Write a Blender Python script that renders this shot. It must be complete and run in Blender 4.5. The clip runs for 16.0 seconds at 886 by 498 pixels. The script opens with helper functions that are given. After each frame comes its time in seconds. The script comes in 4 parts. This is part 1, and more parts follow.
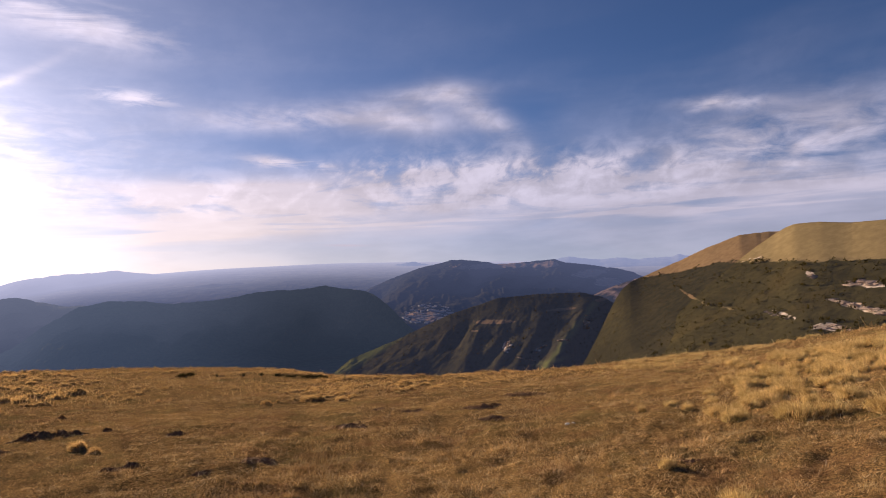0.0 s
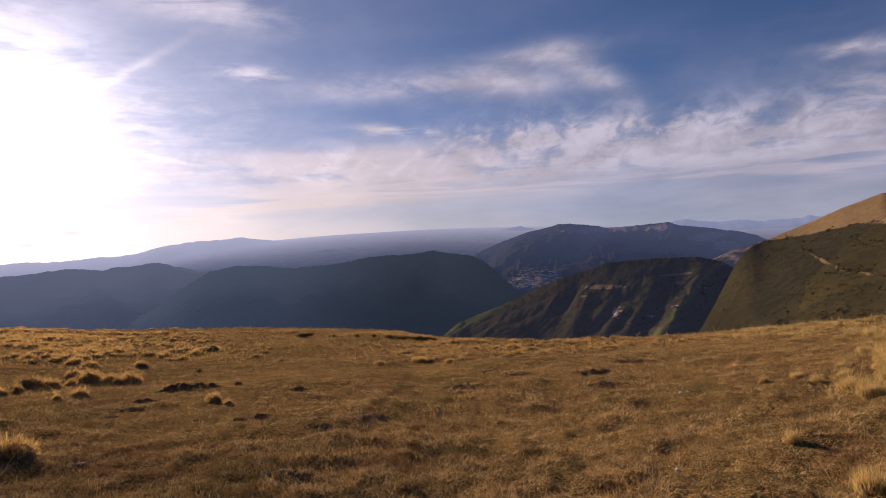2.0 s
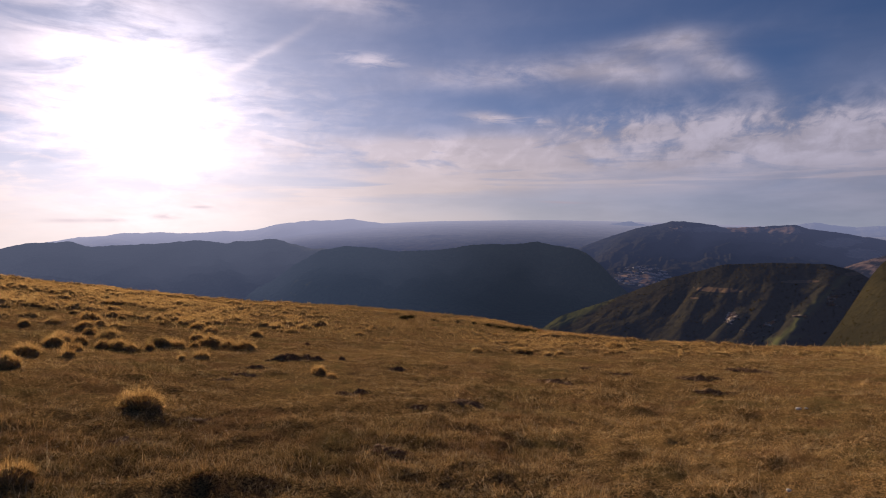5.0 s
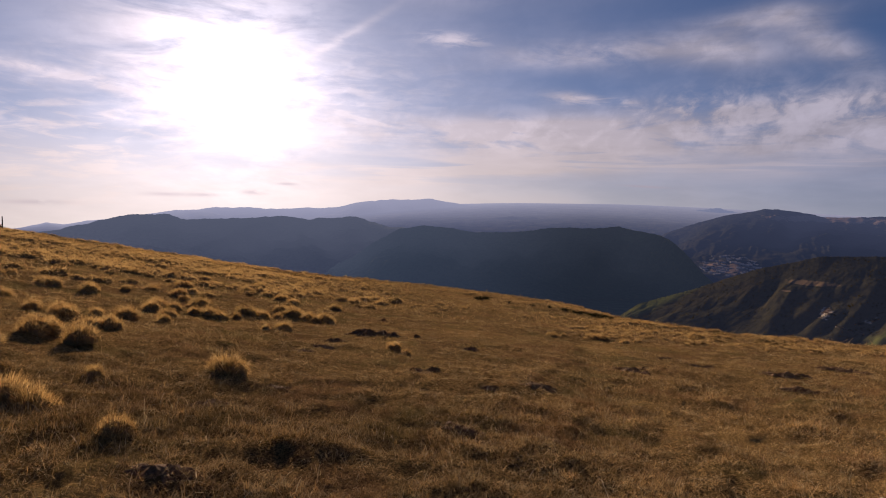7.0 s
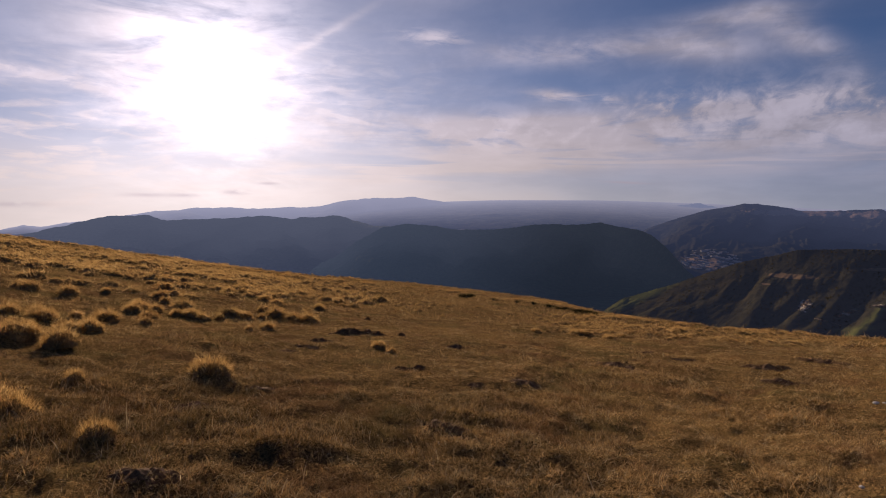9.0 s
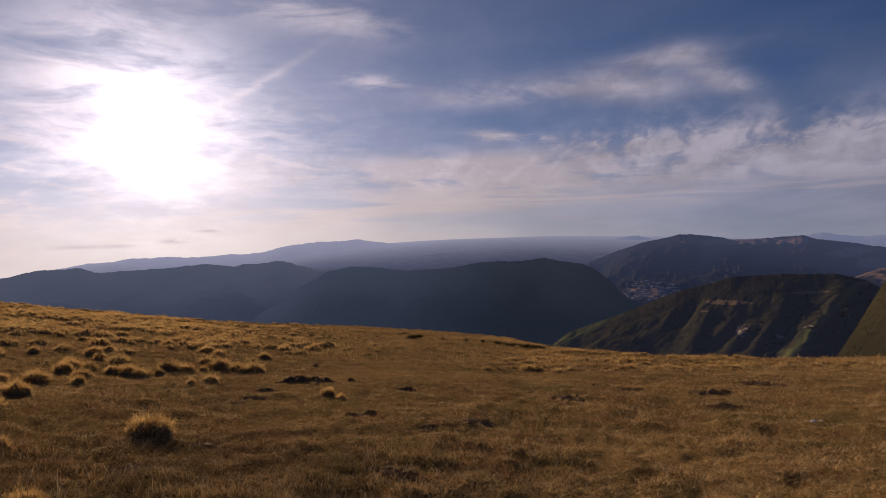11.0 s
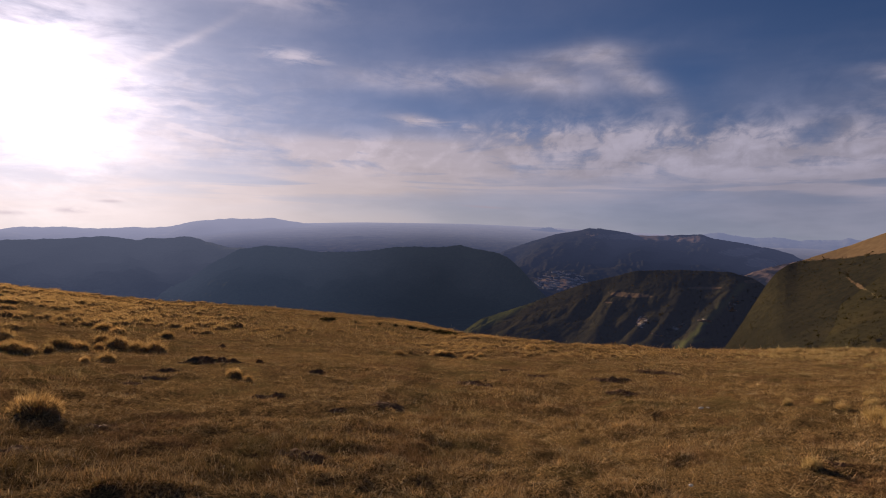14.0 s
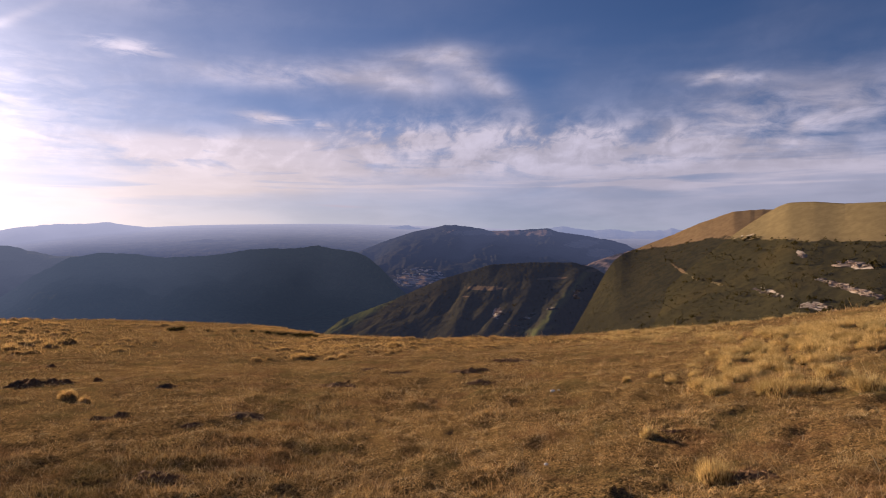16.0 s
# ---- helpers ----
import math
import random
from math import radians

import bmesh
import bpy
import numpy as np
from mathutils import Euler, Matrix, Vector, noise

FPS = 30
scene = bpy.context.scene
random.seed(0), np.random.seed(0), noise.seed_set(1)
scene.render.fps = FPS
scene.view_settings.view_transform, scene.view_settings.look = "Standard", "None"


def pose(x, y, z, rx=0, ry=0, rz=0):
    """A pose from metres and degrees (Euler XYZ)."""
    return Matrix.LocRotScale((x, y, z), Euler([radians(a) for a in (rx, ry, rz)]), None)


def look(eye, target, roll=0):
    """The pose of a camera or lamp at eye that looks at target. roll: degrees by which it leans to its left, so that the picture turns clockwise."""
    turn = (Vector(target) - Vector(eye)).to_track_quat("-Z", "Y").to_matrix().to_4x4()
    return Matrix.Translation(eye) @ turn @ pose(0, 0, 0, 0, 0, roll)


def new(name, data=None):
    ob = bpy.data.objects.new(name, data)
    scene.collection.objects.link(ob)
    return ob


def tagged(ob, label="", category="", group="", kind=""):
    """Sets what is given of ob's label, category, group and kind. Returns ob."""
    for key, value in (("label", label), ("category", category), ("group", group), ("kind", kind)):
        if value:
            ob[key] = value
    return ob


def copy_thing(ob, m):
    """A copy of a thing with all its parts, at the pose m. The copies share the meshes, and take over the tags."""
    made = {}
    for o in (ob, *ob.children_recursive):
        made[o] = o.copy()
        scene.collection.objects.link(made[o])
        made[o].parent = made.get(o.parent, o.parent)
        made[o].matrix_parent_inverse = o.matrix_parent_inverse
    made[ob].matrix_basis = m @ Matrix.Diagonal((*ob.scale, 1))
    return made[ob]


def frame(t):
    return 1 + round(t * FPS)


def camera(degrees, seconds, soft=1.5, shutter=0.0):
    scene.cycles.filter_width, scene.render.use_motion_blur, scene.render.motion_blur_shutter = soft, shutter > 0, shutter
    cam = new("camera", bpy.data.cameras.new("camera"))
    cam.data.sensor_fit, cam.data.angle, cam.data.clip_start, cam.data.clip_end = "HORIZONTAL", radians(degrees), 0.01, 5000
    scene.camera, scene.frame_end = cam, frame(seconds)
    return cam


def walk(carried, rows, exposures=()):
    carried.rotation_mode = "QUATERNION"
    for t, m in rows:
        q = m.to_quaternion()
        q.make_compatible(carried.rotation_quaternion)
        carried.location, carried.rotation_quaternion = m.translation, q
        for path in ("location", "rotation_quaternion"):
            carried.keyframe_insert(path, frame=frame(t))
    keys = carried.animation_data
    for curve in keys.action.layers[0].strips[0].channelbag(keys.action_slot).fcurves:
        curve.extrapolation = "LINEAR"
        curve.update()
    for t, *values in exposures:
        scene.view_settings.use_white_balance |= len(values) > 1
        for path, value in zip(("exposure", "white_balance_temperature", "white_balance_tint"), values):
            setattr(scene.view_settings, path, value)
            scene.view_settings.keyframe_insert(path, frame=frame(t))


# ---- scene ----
cam = camera(70.0, 16.0, soft=1.0)
PATH = [
    (0, pose(0, 0, 1.65, 91.00, 2.61, 0.00)),
    (0.5, pose(0, 0, 1.65, 89.56, 2.96, 3.58)),
    (1, pose(0, 0, 1.65, 88.90, 4.19, 6.71)),
    (1.5, pose(0, 0, 1.65, 88.16, 4.21, 9.27)),
    (2, pose(0, 0, 1.65, 88.30, 3.18, 9.63)),
    (2.5, pose(0, 0, 1.65, 88.21, 2.30, 10.21)),
    (3, pose(0, 0, 1.65, 88.73, 2.68, 11.60)),
    (3.5, pose(0, 0, 1.65, 88.71, 2.34, 13.18)),
    (4, pose(0, 0, 1.65, 88.51, 1.95, 15.61)),
    (6.5, pose(0, 0, 1.65, 85.96, -1.25, 23.95)),
    (7, pose(0, 0, 1.65, 85.82, -1.05, 26.18)),
    (7.5, pose(0, 0, 1.65, 85.71, -1.85, 27.41)),
    (8, pose(0, 0, 1.65, 85.67, -1.93, 29.02)),
    (8.5, pose(0, 0, 1.65, 85.64, -1.62, 27.27)),
    (9, pose(0, 0, 1.65, 85.65, -0.44, 24.66)),
    (11.5, pose(0, 0, 1.65, 89.61, 1.16, 18.49)),
    (12, pose(0, 0, 1.65, 89.37, 0.39, 17.01)),
    (12.5, pose(0, 0, 1.65, 89.31, 0.13, 16.35)),
    (13, pose(0, 0, 1.65, 88.44, -0.28, 14.62)),
    (13.5, pose(0, 0, 1.65, 88.33, -0.02, 13.60)),
    (14, pose(0, 0, 1.65, 87.83, -1.10, 12.27)),
    (14.5, pose(0, 0, 1.65, 87.33, -0.85, 9.25)),
    (15, pose(0, 0, 1.65, 86.95, -1.82, 7.00)),
    (15.5, pose(0, 0, 1.65, 87.67, -0.50, 3.69)),
    (16, pose(0, 0, 1.65, 87.80, 0.31, -0.55)),
]
EXPOSURES = [(0, 0.80, 6500, 24), (1.5, 0.60, 6500, 24), (3.5, 0.32, 6500, 24), (8, 0.16, 6500, 24), (12.5, -0.10, 6500, 24), (15, 0.36, 6500, 24), (16, 0.64, 6500, 24)]
walk(cam, PATH, EXPOSURES)

# ---- sky and sun ----
SUN_AZ, SUN_EL, GLARE_EL = 44.5, 12.0, 9.5         # degrees left of the first view, degrees up


def toward(az, el):
    a, e = radians(az), radians(el)
    return Vector((-math.sin(a) * math.cos(e), math.cos(a) * math.cos(e), math.sin(e)))


class Nodes:
    """Short hand for building a node tree."""

    def __init__(self, tree):
        self.t = tree
        tree.nodes.clear()

    def add(self, kind, **props):
        n = self.t.nodes.new(kind)
        for k, v in props.items():
            setattr(n, k, v)
        return n

    def put(self, socket, v):
        if isinstance(v, bpy.types.NodeSocket):
            self.t.links.new(v, socket)
        elif isinstance(v, (tuple, list)) and len(v) == 3 and socket.type == "RGBA":
            socket.default_value = (*v, 1)
        else:
            socket.default_value = v

    def math(self, op, *args, clamp=False):
        n = self.add("ShaderNodeMath", operation=op, use_clamp=clamp)
        for i, a in enumerate(args):
            self.put(n.inputs[i], a)
        return n.outputs[0]

    def vec(self, op, *args):
        n = self.add("ShaderNodeVectorMath", operation=op)
        for i, a in enumerate(args):
            self.put(n.inputs[3 if op == "SCALE" and i == 1 else i], a)
        return n.outputs["Value" if op in ("DOT_PRODUCT", "LENGTH") else "Vector"]

    def noise(self, vector, scale, detail=4, rough=0.55, distortion=0.0):
        n = self.add("ShaderNodeTexNoise")
        self.put(n.inputs["Vector"], vector)
        for k, v in (("Scale", scale), ("Detail", detail), ("Roughness", rough), ("Distortion", distortion)):
            self.put(n.inputs[k], v)
        return n.outputs["Fac"]

    def step(self, v, a, b, lo=0.0, hi=1.0):
        n = self.add("ShaderNodeMapRange", interpolation_type="SMOOTHSTEP")
        for i, q in enumerate((v, a, b, lo, hi)):
            self.put(n.inputs[i], q)
        return n.outputs[0]

    def mix(self, f, a, b):
        n = self.add("ShaderNodeMix", data_type="RGBA")
        self.put(n.inputs[0], f)
        self.put(n.inputs[6], a)
        self.put(n.inputs[7], b)
        return n.outputs[2]

    def combine(self, x, y, z):
        n = self.add("ShaderNodeCombineXYZ")
        for i, q in enumerate((x, y, z)):
            self.put(n.inputs[i], q)
        return n.outputs[0]


def build_sky():
    world = bpy.data.worlds.new("world")
    scene.world = world
    world.use_nodes = True
    k = Nodes(world.node_tree)
    d = k.add("ShaderNodeTexCoord").outputs["Generated"]
    sep = k.add("ShaderNodeSeparateXYZ")
    k.put(sep.inputs[0], d)
    x, y, z = sep.outputs
    az = k.math("MULTIPLY", k.math("ARCTAN2", k.math("MULTIPLY", x, -1.0), y), 57.2958)
    el = k.math("MULTIPLY", k.math("ARCSINE", z), 57.2958)
    sky = k.add("ShaderNodeTexSky", sky_type="NISHITA", sun_disc=False, sun_elevation=radians(SUN_EL),
                sun_rotation=radians(-SUN_AZ), altitude=1300, air_density=1.0, dust_density=0.6, ozone_density=3.0)
    k.put(sky.inputs[0], k.combine(x, y, k.math("MAXIMUM", k.math("ADD", k.math("MULTIPLY", z, 1.15), 0.075), 0.02)))
    blue = k.vec("MULTIPLY", sky.outputs[0], tuple(SKY_STRENGTH * v for v in (0.82, 1.0, 1.22)))
    s = toward(SUN_AZ, GLARE_EL)
    away = k.math("MULTIPLY", k.math("ARCCOSINE", k.math("MINIMUM", k.vec("DOT_PRODUCT", d, tuple(s)), 1.0)), 57.2958)

    def bell(width, peak):
        q = k.math("DIVIDE", away, width)
        return k.math("MULTIPLY", k.math("EXPONENT", k.math("MULTIPLY", k.math("MULTIPLY", q, q), -1.0)), peak)

    # thin cloud: soft wisps drawn out sideways, and rows of small ripples
    flat = k.combine(k.math("MULTIPLY", az, 0.05), k.math("MULTIPLY", el, 0.22), 0.3)
    wisp = k.noise(flat, 1.9, 8, 0.58, 0.5)
    fine = k.noise(flat, 6.0, 6, 0.58, 0.5)
    upright = k.combine(k.math("ADD", k.math("MULTIPLY", az, 0.22), k.math("MULTIPLY", el, 0.05)), k.math("MULTIPLY", el, 0.30), 1.7)
    ripple = k.math("ADD", k.math("MULTIPLY", k.noise(upright, 0.75, 5, 0.55, 0.5), 0.5), k.math("MULTIPLY", k.noise(upright, 2.1, 8, 0.6, 0.4), 0.5))
    fibre = k.noise(k.combine(k.math("ADD", k.math("MULTIPLY", az, 0.10), k.math("MULTIPLY", el, 0.12)), k.math("SUBTRACT", k.math("MULTIPLY", el, 0.30), k.math("MULTIPLY", az, 0.05)), 3.1), 1.7, 9, 0.62, 0.4)
    streak = k.noise(k.combine(k.math("MULTIPLY", az, 0.035), k.math("MULTIPLY", el, 0.5), 5.0), 2.0, 4, 0.5, 0.5)

    def patch(a0, e0, wa, we, tilt, texture, lo, hi, peak):
        """A soft cloud round (a0, e0), wa by we degrees, filled by a texture between lo and hi."""
        da = k.math("SUBTRACT", az, a0)
        de = k.math("SUBTRACT", k.math("SUBTRACT", el, e0), k.math("MULTIPLY", da, tilt))
        qa, qe = k.math("DIVIDE", da, wa), k.math("DIVIDE", de, we)
        r = k.math("ADD", k.math("MULTIPLY", qa, qa), k.math("MULTIPLY", qe, qe))
        m = k.math("EXPONENT", k.math("MULTIPLY", r, -1.0))
        return k.math("MULTIPLY", k.math("MULTIPLY", m, k.step(texture, lo, hi)), peak)

    clouds = [
        patch(13, 12.9, 7.5, 1.1, -0.03, fibre, 0.18, 0.74, 0.72),
        patch(3.0, 12.6, 5.0, 1.4, 0.10, wisp, 0.15, 0.70, 0.80),
        patch(0.4, 14.6, 4.2, 0.9, -0.02, wisp, 0.12, 0.70, 0.72),
        patch(-4.6, 12.4, 3.4, 1.5, 0.62, wisp, 0.10, 0.72, 0.80),
        patch(5.0, 7.9, 3.6, 1.3, 0.0, ripple, 0.38, 0.60, 0.95),
        patch(-5, 7.3, 8, 1.9, 0.04, ripple, 0.38, 0.60, 1.0),
        patch(-15, 7.0, 7, 1.7, 0.02, ripple, 0.36, 0.62, 0.9),
        patch(-24, 7.6, 7, 2.6, -0.10, fibre, 0.22, 0.72, 0.75),
        patch(-32, 8.6, 7, 2.6, -0.06, fibre, 0.20, 0.70, 0.75),
        patch(-25, 11.7, 3.5, 0.5, 0.10, fibre, 0.30, 0.60, 0.6),
        patch(-5, 5.6, 22, 1.1, 0.0, wisp, 0.36, 0.62, 0.55),
        patch(-4, 7.8, 16, 2.6, 0.0, wisp, 0.05, 0.60, 0.22),
        patch(-30, 5.0, 16, 2.0, 0.0, streak, 0.35, 0.65, 0.5),
        patch(18, 6.3, 14, 1.6, -0.02, wisp, 0.25, 0.55, 1.1),
        patch(-12, 4.6, 24, 1.6, 0.0, wisp, 0.3, 0.62, 0.4),
        patch(14.5, 9.2, 2.4, 0.45, 0.1, fine, 0.35, 0.6, 0.75),
        patch(10.5, 8.7, 1.2, 0.4, 0.1, fine, 0.35, 0.6, 0.6),
        patch(25.5, 14.1, 2.6, 0.6, 0.05, fine, 0.4, 0.65, 0.6),
        patch(30, 19.6, 7, 1.6, 0.1, wisp, 0.35, 0.6, 0.7),
        patch(27, 2.9, 13, 0.9, -0.04, streak, 0.38, 0.62, 0.75),
        patch(0, 3.9, 26, 1.0, 0.02, streak, 0.42, 0.66, 0.7),
        patch(47, 13.5, 7, 5, 0.0, wisp, 0.3, 0.6, 1.0),
        patch(46, 8.5, 11, 3.2, 0.05, wisp, 0.2, 0.55, 0.9),
        patch(40, 9, 12, 4, 0.0, fine, 0.4, 0.7, 0.5),
        patch(57, 5, 10, 4, 0.0, fine, 0.45, 0.7, 0.5),
        patch(-23.5, 11.9, 1.5, 0.4, -0.3, fine, 0.35, 0.6, 0.45),
    ]
    # two vapour trails
    clouds.append(patch(36.5, 13.2, 5.0, 0.42, -0.6, fine, 0.2, 0.6, 0.42))
    clouds.append(patch(57, 9.2, 5, 0.45, 0.14, fine, 0.2, 0.6, 0.9))
    clouds.append(patch(33, 7.1, 2.2, 0.16, 0.22, fine, 0.15, 0.4, 0.7))
    cover = clouds[0]
    for c in clouds[1:]:
        cover = k.math("ADD", cover, c)
    veil = k.math("ADD", k.math("MULTIPLY", k.step(k.noise(flat, 1.1, 3, 0.45, 0.3), 0.35, 0.75), k.step(el, 26.0, 6.0, 0.0, 0.16)), k.math("MULTIPLY", bell(30.0, 0.16), k.step(el, 0.0, 20.0, 1.0, 0.8)))
    low = k.math("MULTIPLY", k.step(el, 8.0, 0.0), 0.62)
    cover = k.math("MINIMUM", k.math("ADD", k.math("ADD", cover, veil), low), 0.95)
    puff = k.math("MULTIPLY", k.step(ripple, 0.42, 0.62, -0.05, 0.10), k.step(el, 3.5, 6.0))
    body = k.math("MULTIPLY", k.step(k.noise(flat, 2.4, 5, 0.55), 0.3, 0.7, 0.43, 0.545), k.step(el, 0.0, 6.0, 0.90, 1.0))
    lit = k.math("ADD", bell(26.0, 0.34), k.math("ADD", bell(8.0, 0.22), k.math("MULTIPLY", bell(34.0, 0.26), k.step(el, 8.0, 0.0))))
    bright = k.math("ADD", k.math("ADD", body, puff), lit)
    warm = k.step(el, 9.0, 0.0)
    tint = k.mix(warm, (0.98, 0.93, 1.00), (1.0, 0.89, 0.80))
    away_tint = k.mix(k.step(away, 25.0, 55.0), tint, (0.87, 0.87, 1.0))
    cloud = k.vec("SCALE", away_tint, bright)
    colour = k.mix(cover, blue, cloud)
    # the bank of small grey clouds low over the hills under the sun
    grey = [patch(49.7, 0.3, 1.6, 0.18, 0, fine, 0.3, 0.5, 0.5), patch(46.8, 0.3, 1.2, 0.15, 0, fine, 0.3, 0.5, 0.5),
            patch(42.8, 0.6, 1.1, 0.2, 0, fine, 0.3, 0.5, 0.6), patch(40.0, 1.4, 0.8, 0.13, 0, fine, 0.3, 0.5, 0.6),
            patch(8.6, 1.7, 1.7, 0.1, 0.05, fine, 0.2, 0.45, 0.5), patch(59, -0.5, 2.0, 0.18, 0, fine, 0.3, 0.5, 0.4)]
    dark = grey[0]
    for g in grey[1:]:
        dark = k.math("ADD", dark, g)
    colour = k.mix(dark, colour, (0.46, 0.40, 0.44))
    veiled = k.step(k.math("ADD", k.math("MULTIPLY", fibre, 0.55), k.math("MULTIPLY", wisp, 0.45)), 0.36, 0.62, 0.05, 1.7)
    near_sun = k.math("ADD", bell(2.6, 2.0), k.math("MULTIPLY", bell(7.0, 0.55), veiled))
    glow = k.vec("SCALE", k.combine(1.0, 0.94, 0.90), k.math("ADD", near_sun, k.math("ADD", bell(15.0, 0.22), bell(34.0, 0.10))))
    colour = k.vec("ADD", colour, glow)
    bg = k.add("ShaderNodeBackground")
    k.put(bg.inputs[0], colour)
    bg.inputs[1].default_value = SKY_LIGHT
    out = k.add("ShaderNodeOutputWorld")
    k.t.links.new(bg.outputs[0], out.inputs[0])


SKY_STRENGTH, SKY_LIGHT = 0.060, 0.70
build_sky()
sun = new("sun", bpy.data.lights.new("sun", "SUN"))
sun.data.energy, sun.data.angle, sun.data.color = 5.6, radians(0.6), (1.0, 0.80, 0.54)
sun.matrix_world = look((0, 0, 50), Vector((0, 0, 50)) - toward(SUN_AZ, SUN_EL))


# ---- materials ----
def material(name):
    m = bpy.data.materials.new(name)
    m.use_nodes = True
    return m, Nodes(m.node_tree)


def finish(k, shader):
    out = k.add("ShaderNodeOutputMaterial")
    k.t.links.new(shader, out.inputs[0])


def bump(k, height, strength, distance):
    n = k.add("ShaderNodeBump")
    k.put(n.inputs["Height"], height)
    n.inputs["Strength"].default_value, n.inputs["Distance"].default_value = strength, distance
    return n.outputs[0]


def attribute(k, name):
    return k.add("ShaderNodeAttribute", attribute_name=name).outputs["Fac"]


def principled(k, colour, rough=0.9, normal=None, emit=None):
    p = k.add("ShaderNodeBsdfPrincipled")
    k.put(p.inputs["Base Color"], colour)
    k.put(p.inputs["Roughness"], rough)
    p.inputs["Specular IOR Level"].default_value = 0.15
    if normal is not None:
        k.put(p.inputs["Normal"], normal)
    if emit is not None:
        k.put(p.inputs["Emission Color"], emit)
        p.inputs["Emission Strength"].default_value = 1.0
    return p.outputs[0]


def shade_patch(k, pos):
    """A broad patch with a ragged rim where shade is painted on the turf: 1 inside."""
    off = k.vec("MULTIPLY", k.vec("SUBTRACT", pos, (-3.4, 2.6, 0.0)), (1.0, 1.0, 0.0))
    ragged = k.math("MULTIPLY", k.math("SUBTRACT", k.noise(pos, 0.7, 5, 0.65), 0.5), 5.0)
    return k.step(k.math("ADD", k.vec("LENGTH", off), ragged), 5.4, 2.6)


def turf_material():
    m, k = material("dry_turf")
    pos = k.add("ShaderNodeNewGeometry").outputs["Position"]
    big = k.noise(pos, 0.22, 5, 0.6, 0.4)
    mid = k.noise(pos, 2.3, 5, 0.65, 0.4)
    tuft = k.noise(pos, 11.0, 5, 0.7, 0.6)
    fine = k.noise(pos, 42.0, 5, 0.75, 0.8)
    straw = k.noise(k.vec("MULTIPLY", pos, (1.0, 0.3, 1.0)), 75.0, 3, 0.65, 1.2)
    c = k.mix(k.step(fine, 0.42, 0.60), (0.055, 0.036, 0.017), (0.50, 0.315, 0.125))
    c = k.mix(k.step(tuft, 0.50, 0.64, 0, 0.8), c, (0.05, 0.034, 0.016))
    c = k.mix(k.step(mid, 0.52, 0.70, 0, 0.55), c, (0.10, 0.066, 0.028))
    c = k.mix(k.step(big, 0.45, 0.7, 0, 0.35), c, (0.48, 0.30, 0.108))
    c = k.mix(k.step(straw, 0.58, 0.70, 0, 0.7), c, (0.52, 0.38, 0.17))
    olive, rust = k.noise(pos, 0.55, 5, 0.65, 0.3), k.noise(k.vec("ADD", pos, (17.0, 5.0, 0.0)), 0.8, 5, 0.65, 0.3)
    c = k.mix(k.step(olive, 0.50, 0.66, 0, 0.55), c, (0.125, 0.105, 0.040))
    c = k.mix(k.step(rust, 0.52, 0.68, 0, 0.5), c, (0.20, 0.105, 0.052))
    # shade painted into the turf colour
    c = k.mix(k.math("MULTIPLY", shade_patch(k, pos), 0.25), c, (0.040, 0.030, 0.018))
    n = bump(k, k.math("ADD", fine, k.math("ADD", k.math("MULTIPLY", tuft, 2.0), k.math("MULTIPLY", mid, 2.0))), 0.9, 0.05)
    p = principled(k, c, 1.0, n)
    p.node.inputs["Specular IOR Level"].default_value = 0.0
    finish(k, p)
    return m


def grass_material(name, dark, light, tip, through_light=0.45, turf=False):
    m, k = material(name)
    geo = k.add("ShaderNodeNewGeometry")
    rnd, pos = geo.outputs["Random Per Island"], geo.outputs["Position"]
    patchy = k.noise(pos, 0.9, 5, 0.65, 0.4)
    fleck = k.noise(k.vec("MULTIPLY", pos, (1.0, 0.7, 1.0)), 7.0, 4, 0.65)
    c = k.mix(k.step(rnd, 0.0, 0.8), dark, light)
    c = k.mix(k.step(rnd, 0.82, 1.0, 0, 0.9), c, tip)
    c = k.mix(k.step(patchy, 0.5, 0.68, 0, 0.6), c, (dark[0] * 0.9, dark[1] * 1.05, dark[2] * 1.1))
    c = k.mix(k.step(fleck, 0.5, 0.62, 0, 0.8), c, dark)
    c = k.mix(k.step(fleck, 0.46, 0.34, 0, 0.4), c, tip)
    if turf:
        bald = k.noise(pos, 2.6, 4, 0.6, 0.3)
        c = k.mix(k.step(bald, 0.52, 0.66, 0, 0.5), c, tuple(v * 0.9 for v in dark))
        c = k.mix(k.step(bald, 0.46, 0.34, 0, 0.35), c, tip)
        olive, rust = k.noise(pos, 0.55, 5, 0.65, 0.3), k.noise(k.vec("ADD", pos, (17.0, 5.0, 0.0)), 0.8, 5, 0.65, 0.3)
        c = k.mix(k.step(olive, 0.52, 0.66, 0, 0.45), c, (0.26, 0.205, 0.075))
        c = k.mix(k.step(rust, 0.50, 0.66, 0, 0.45), c, (0.38, 0.205, 0.10))
        # the same painted shade on the blades
        c = k.mix(k.math("MULTIPLY", shade_patch(k, pos), 0.28), c, (0.10, 0.072, 0.036))
    a, b = k.add("ShaderNodeBsdfDiffuse"), k.add("ShaderNodeBsdfTranslucent")
    k.put(a.inputs[0], c)
    k.put(b.inputs[0], k.vec("MULTIPLY", c, (1.0, 0.94, 0.82)))
    mx = k.add("ShaderNodeMixShader")
    mx.inputs[0].default_value = through_light
    k.t.links.new(a.outputs[0], mx.inputs[1])
    k.t.links.new(b.outputs[0], mx.inputs[2])
    finish(k, mx.outputs[0])
    return m


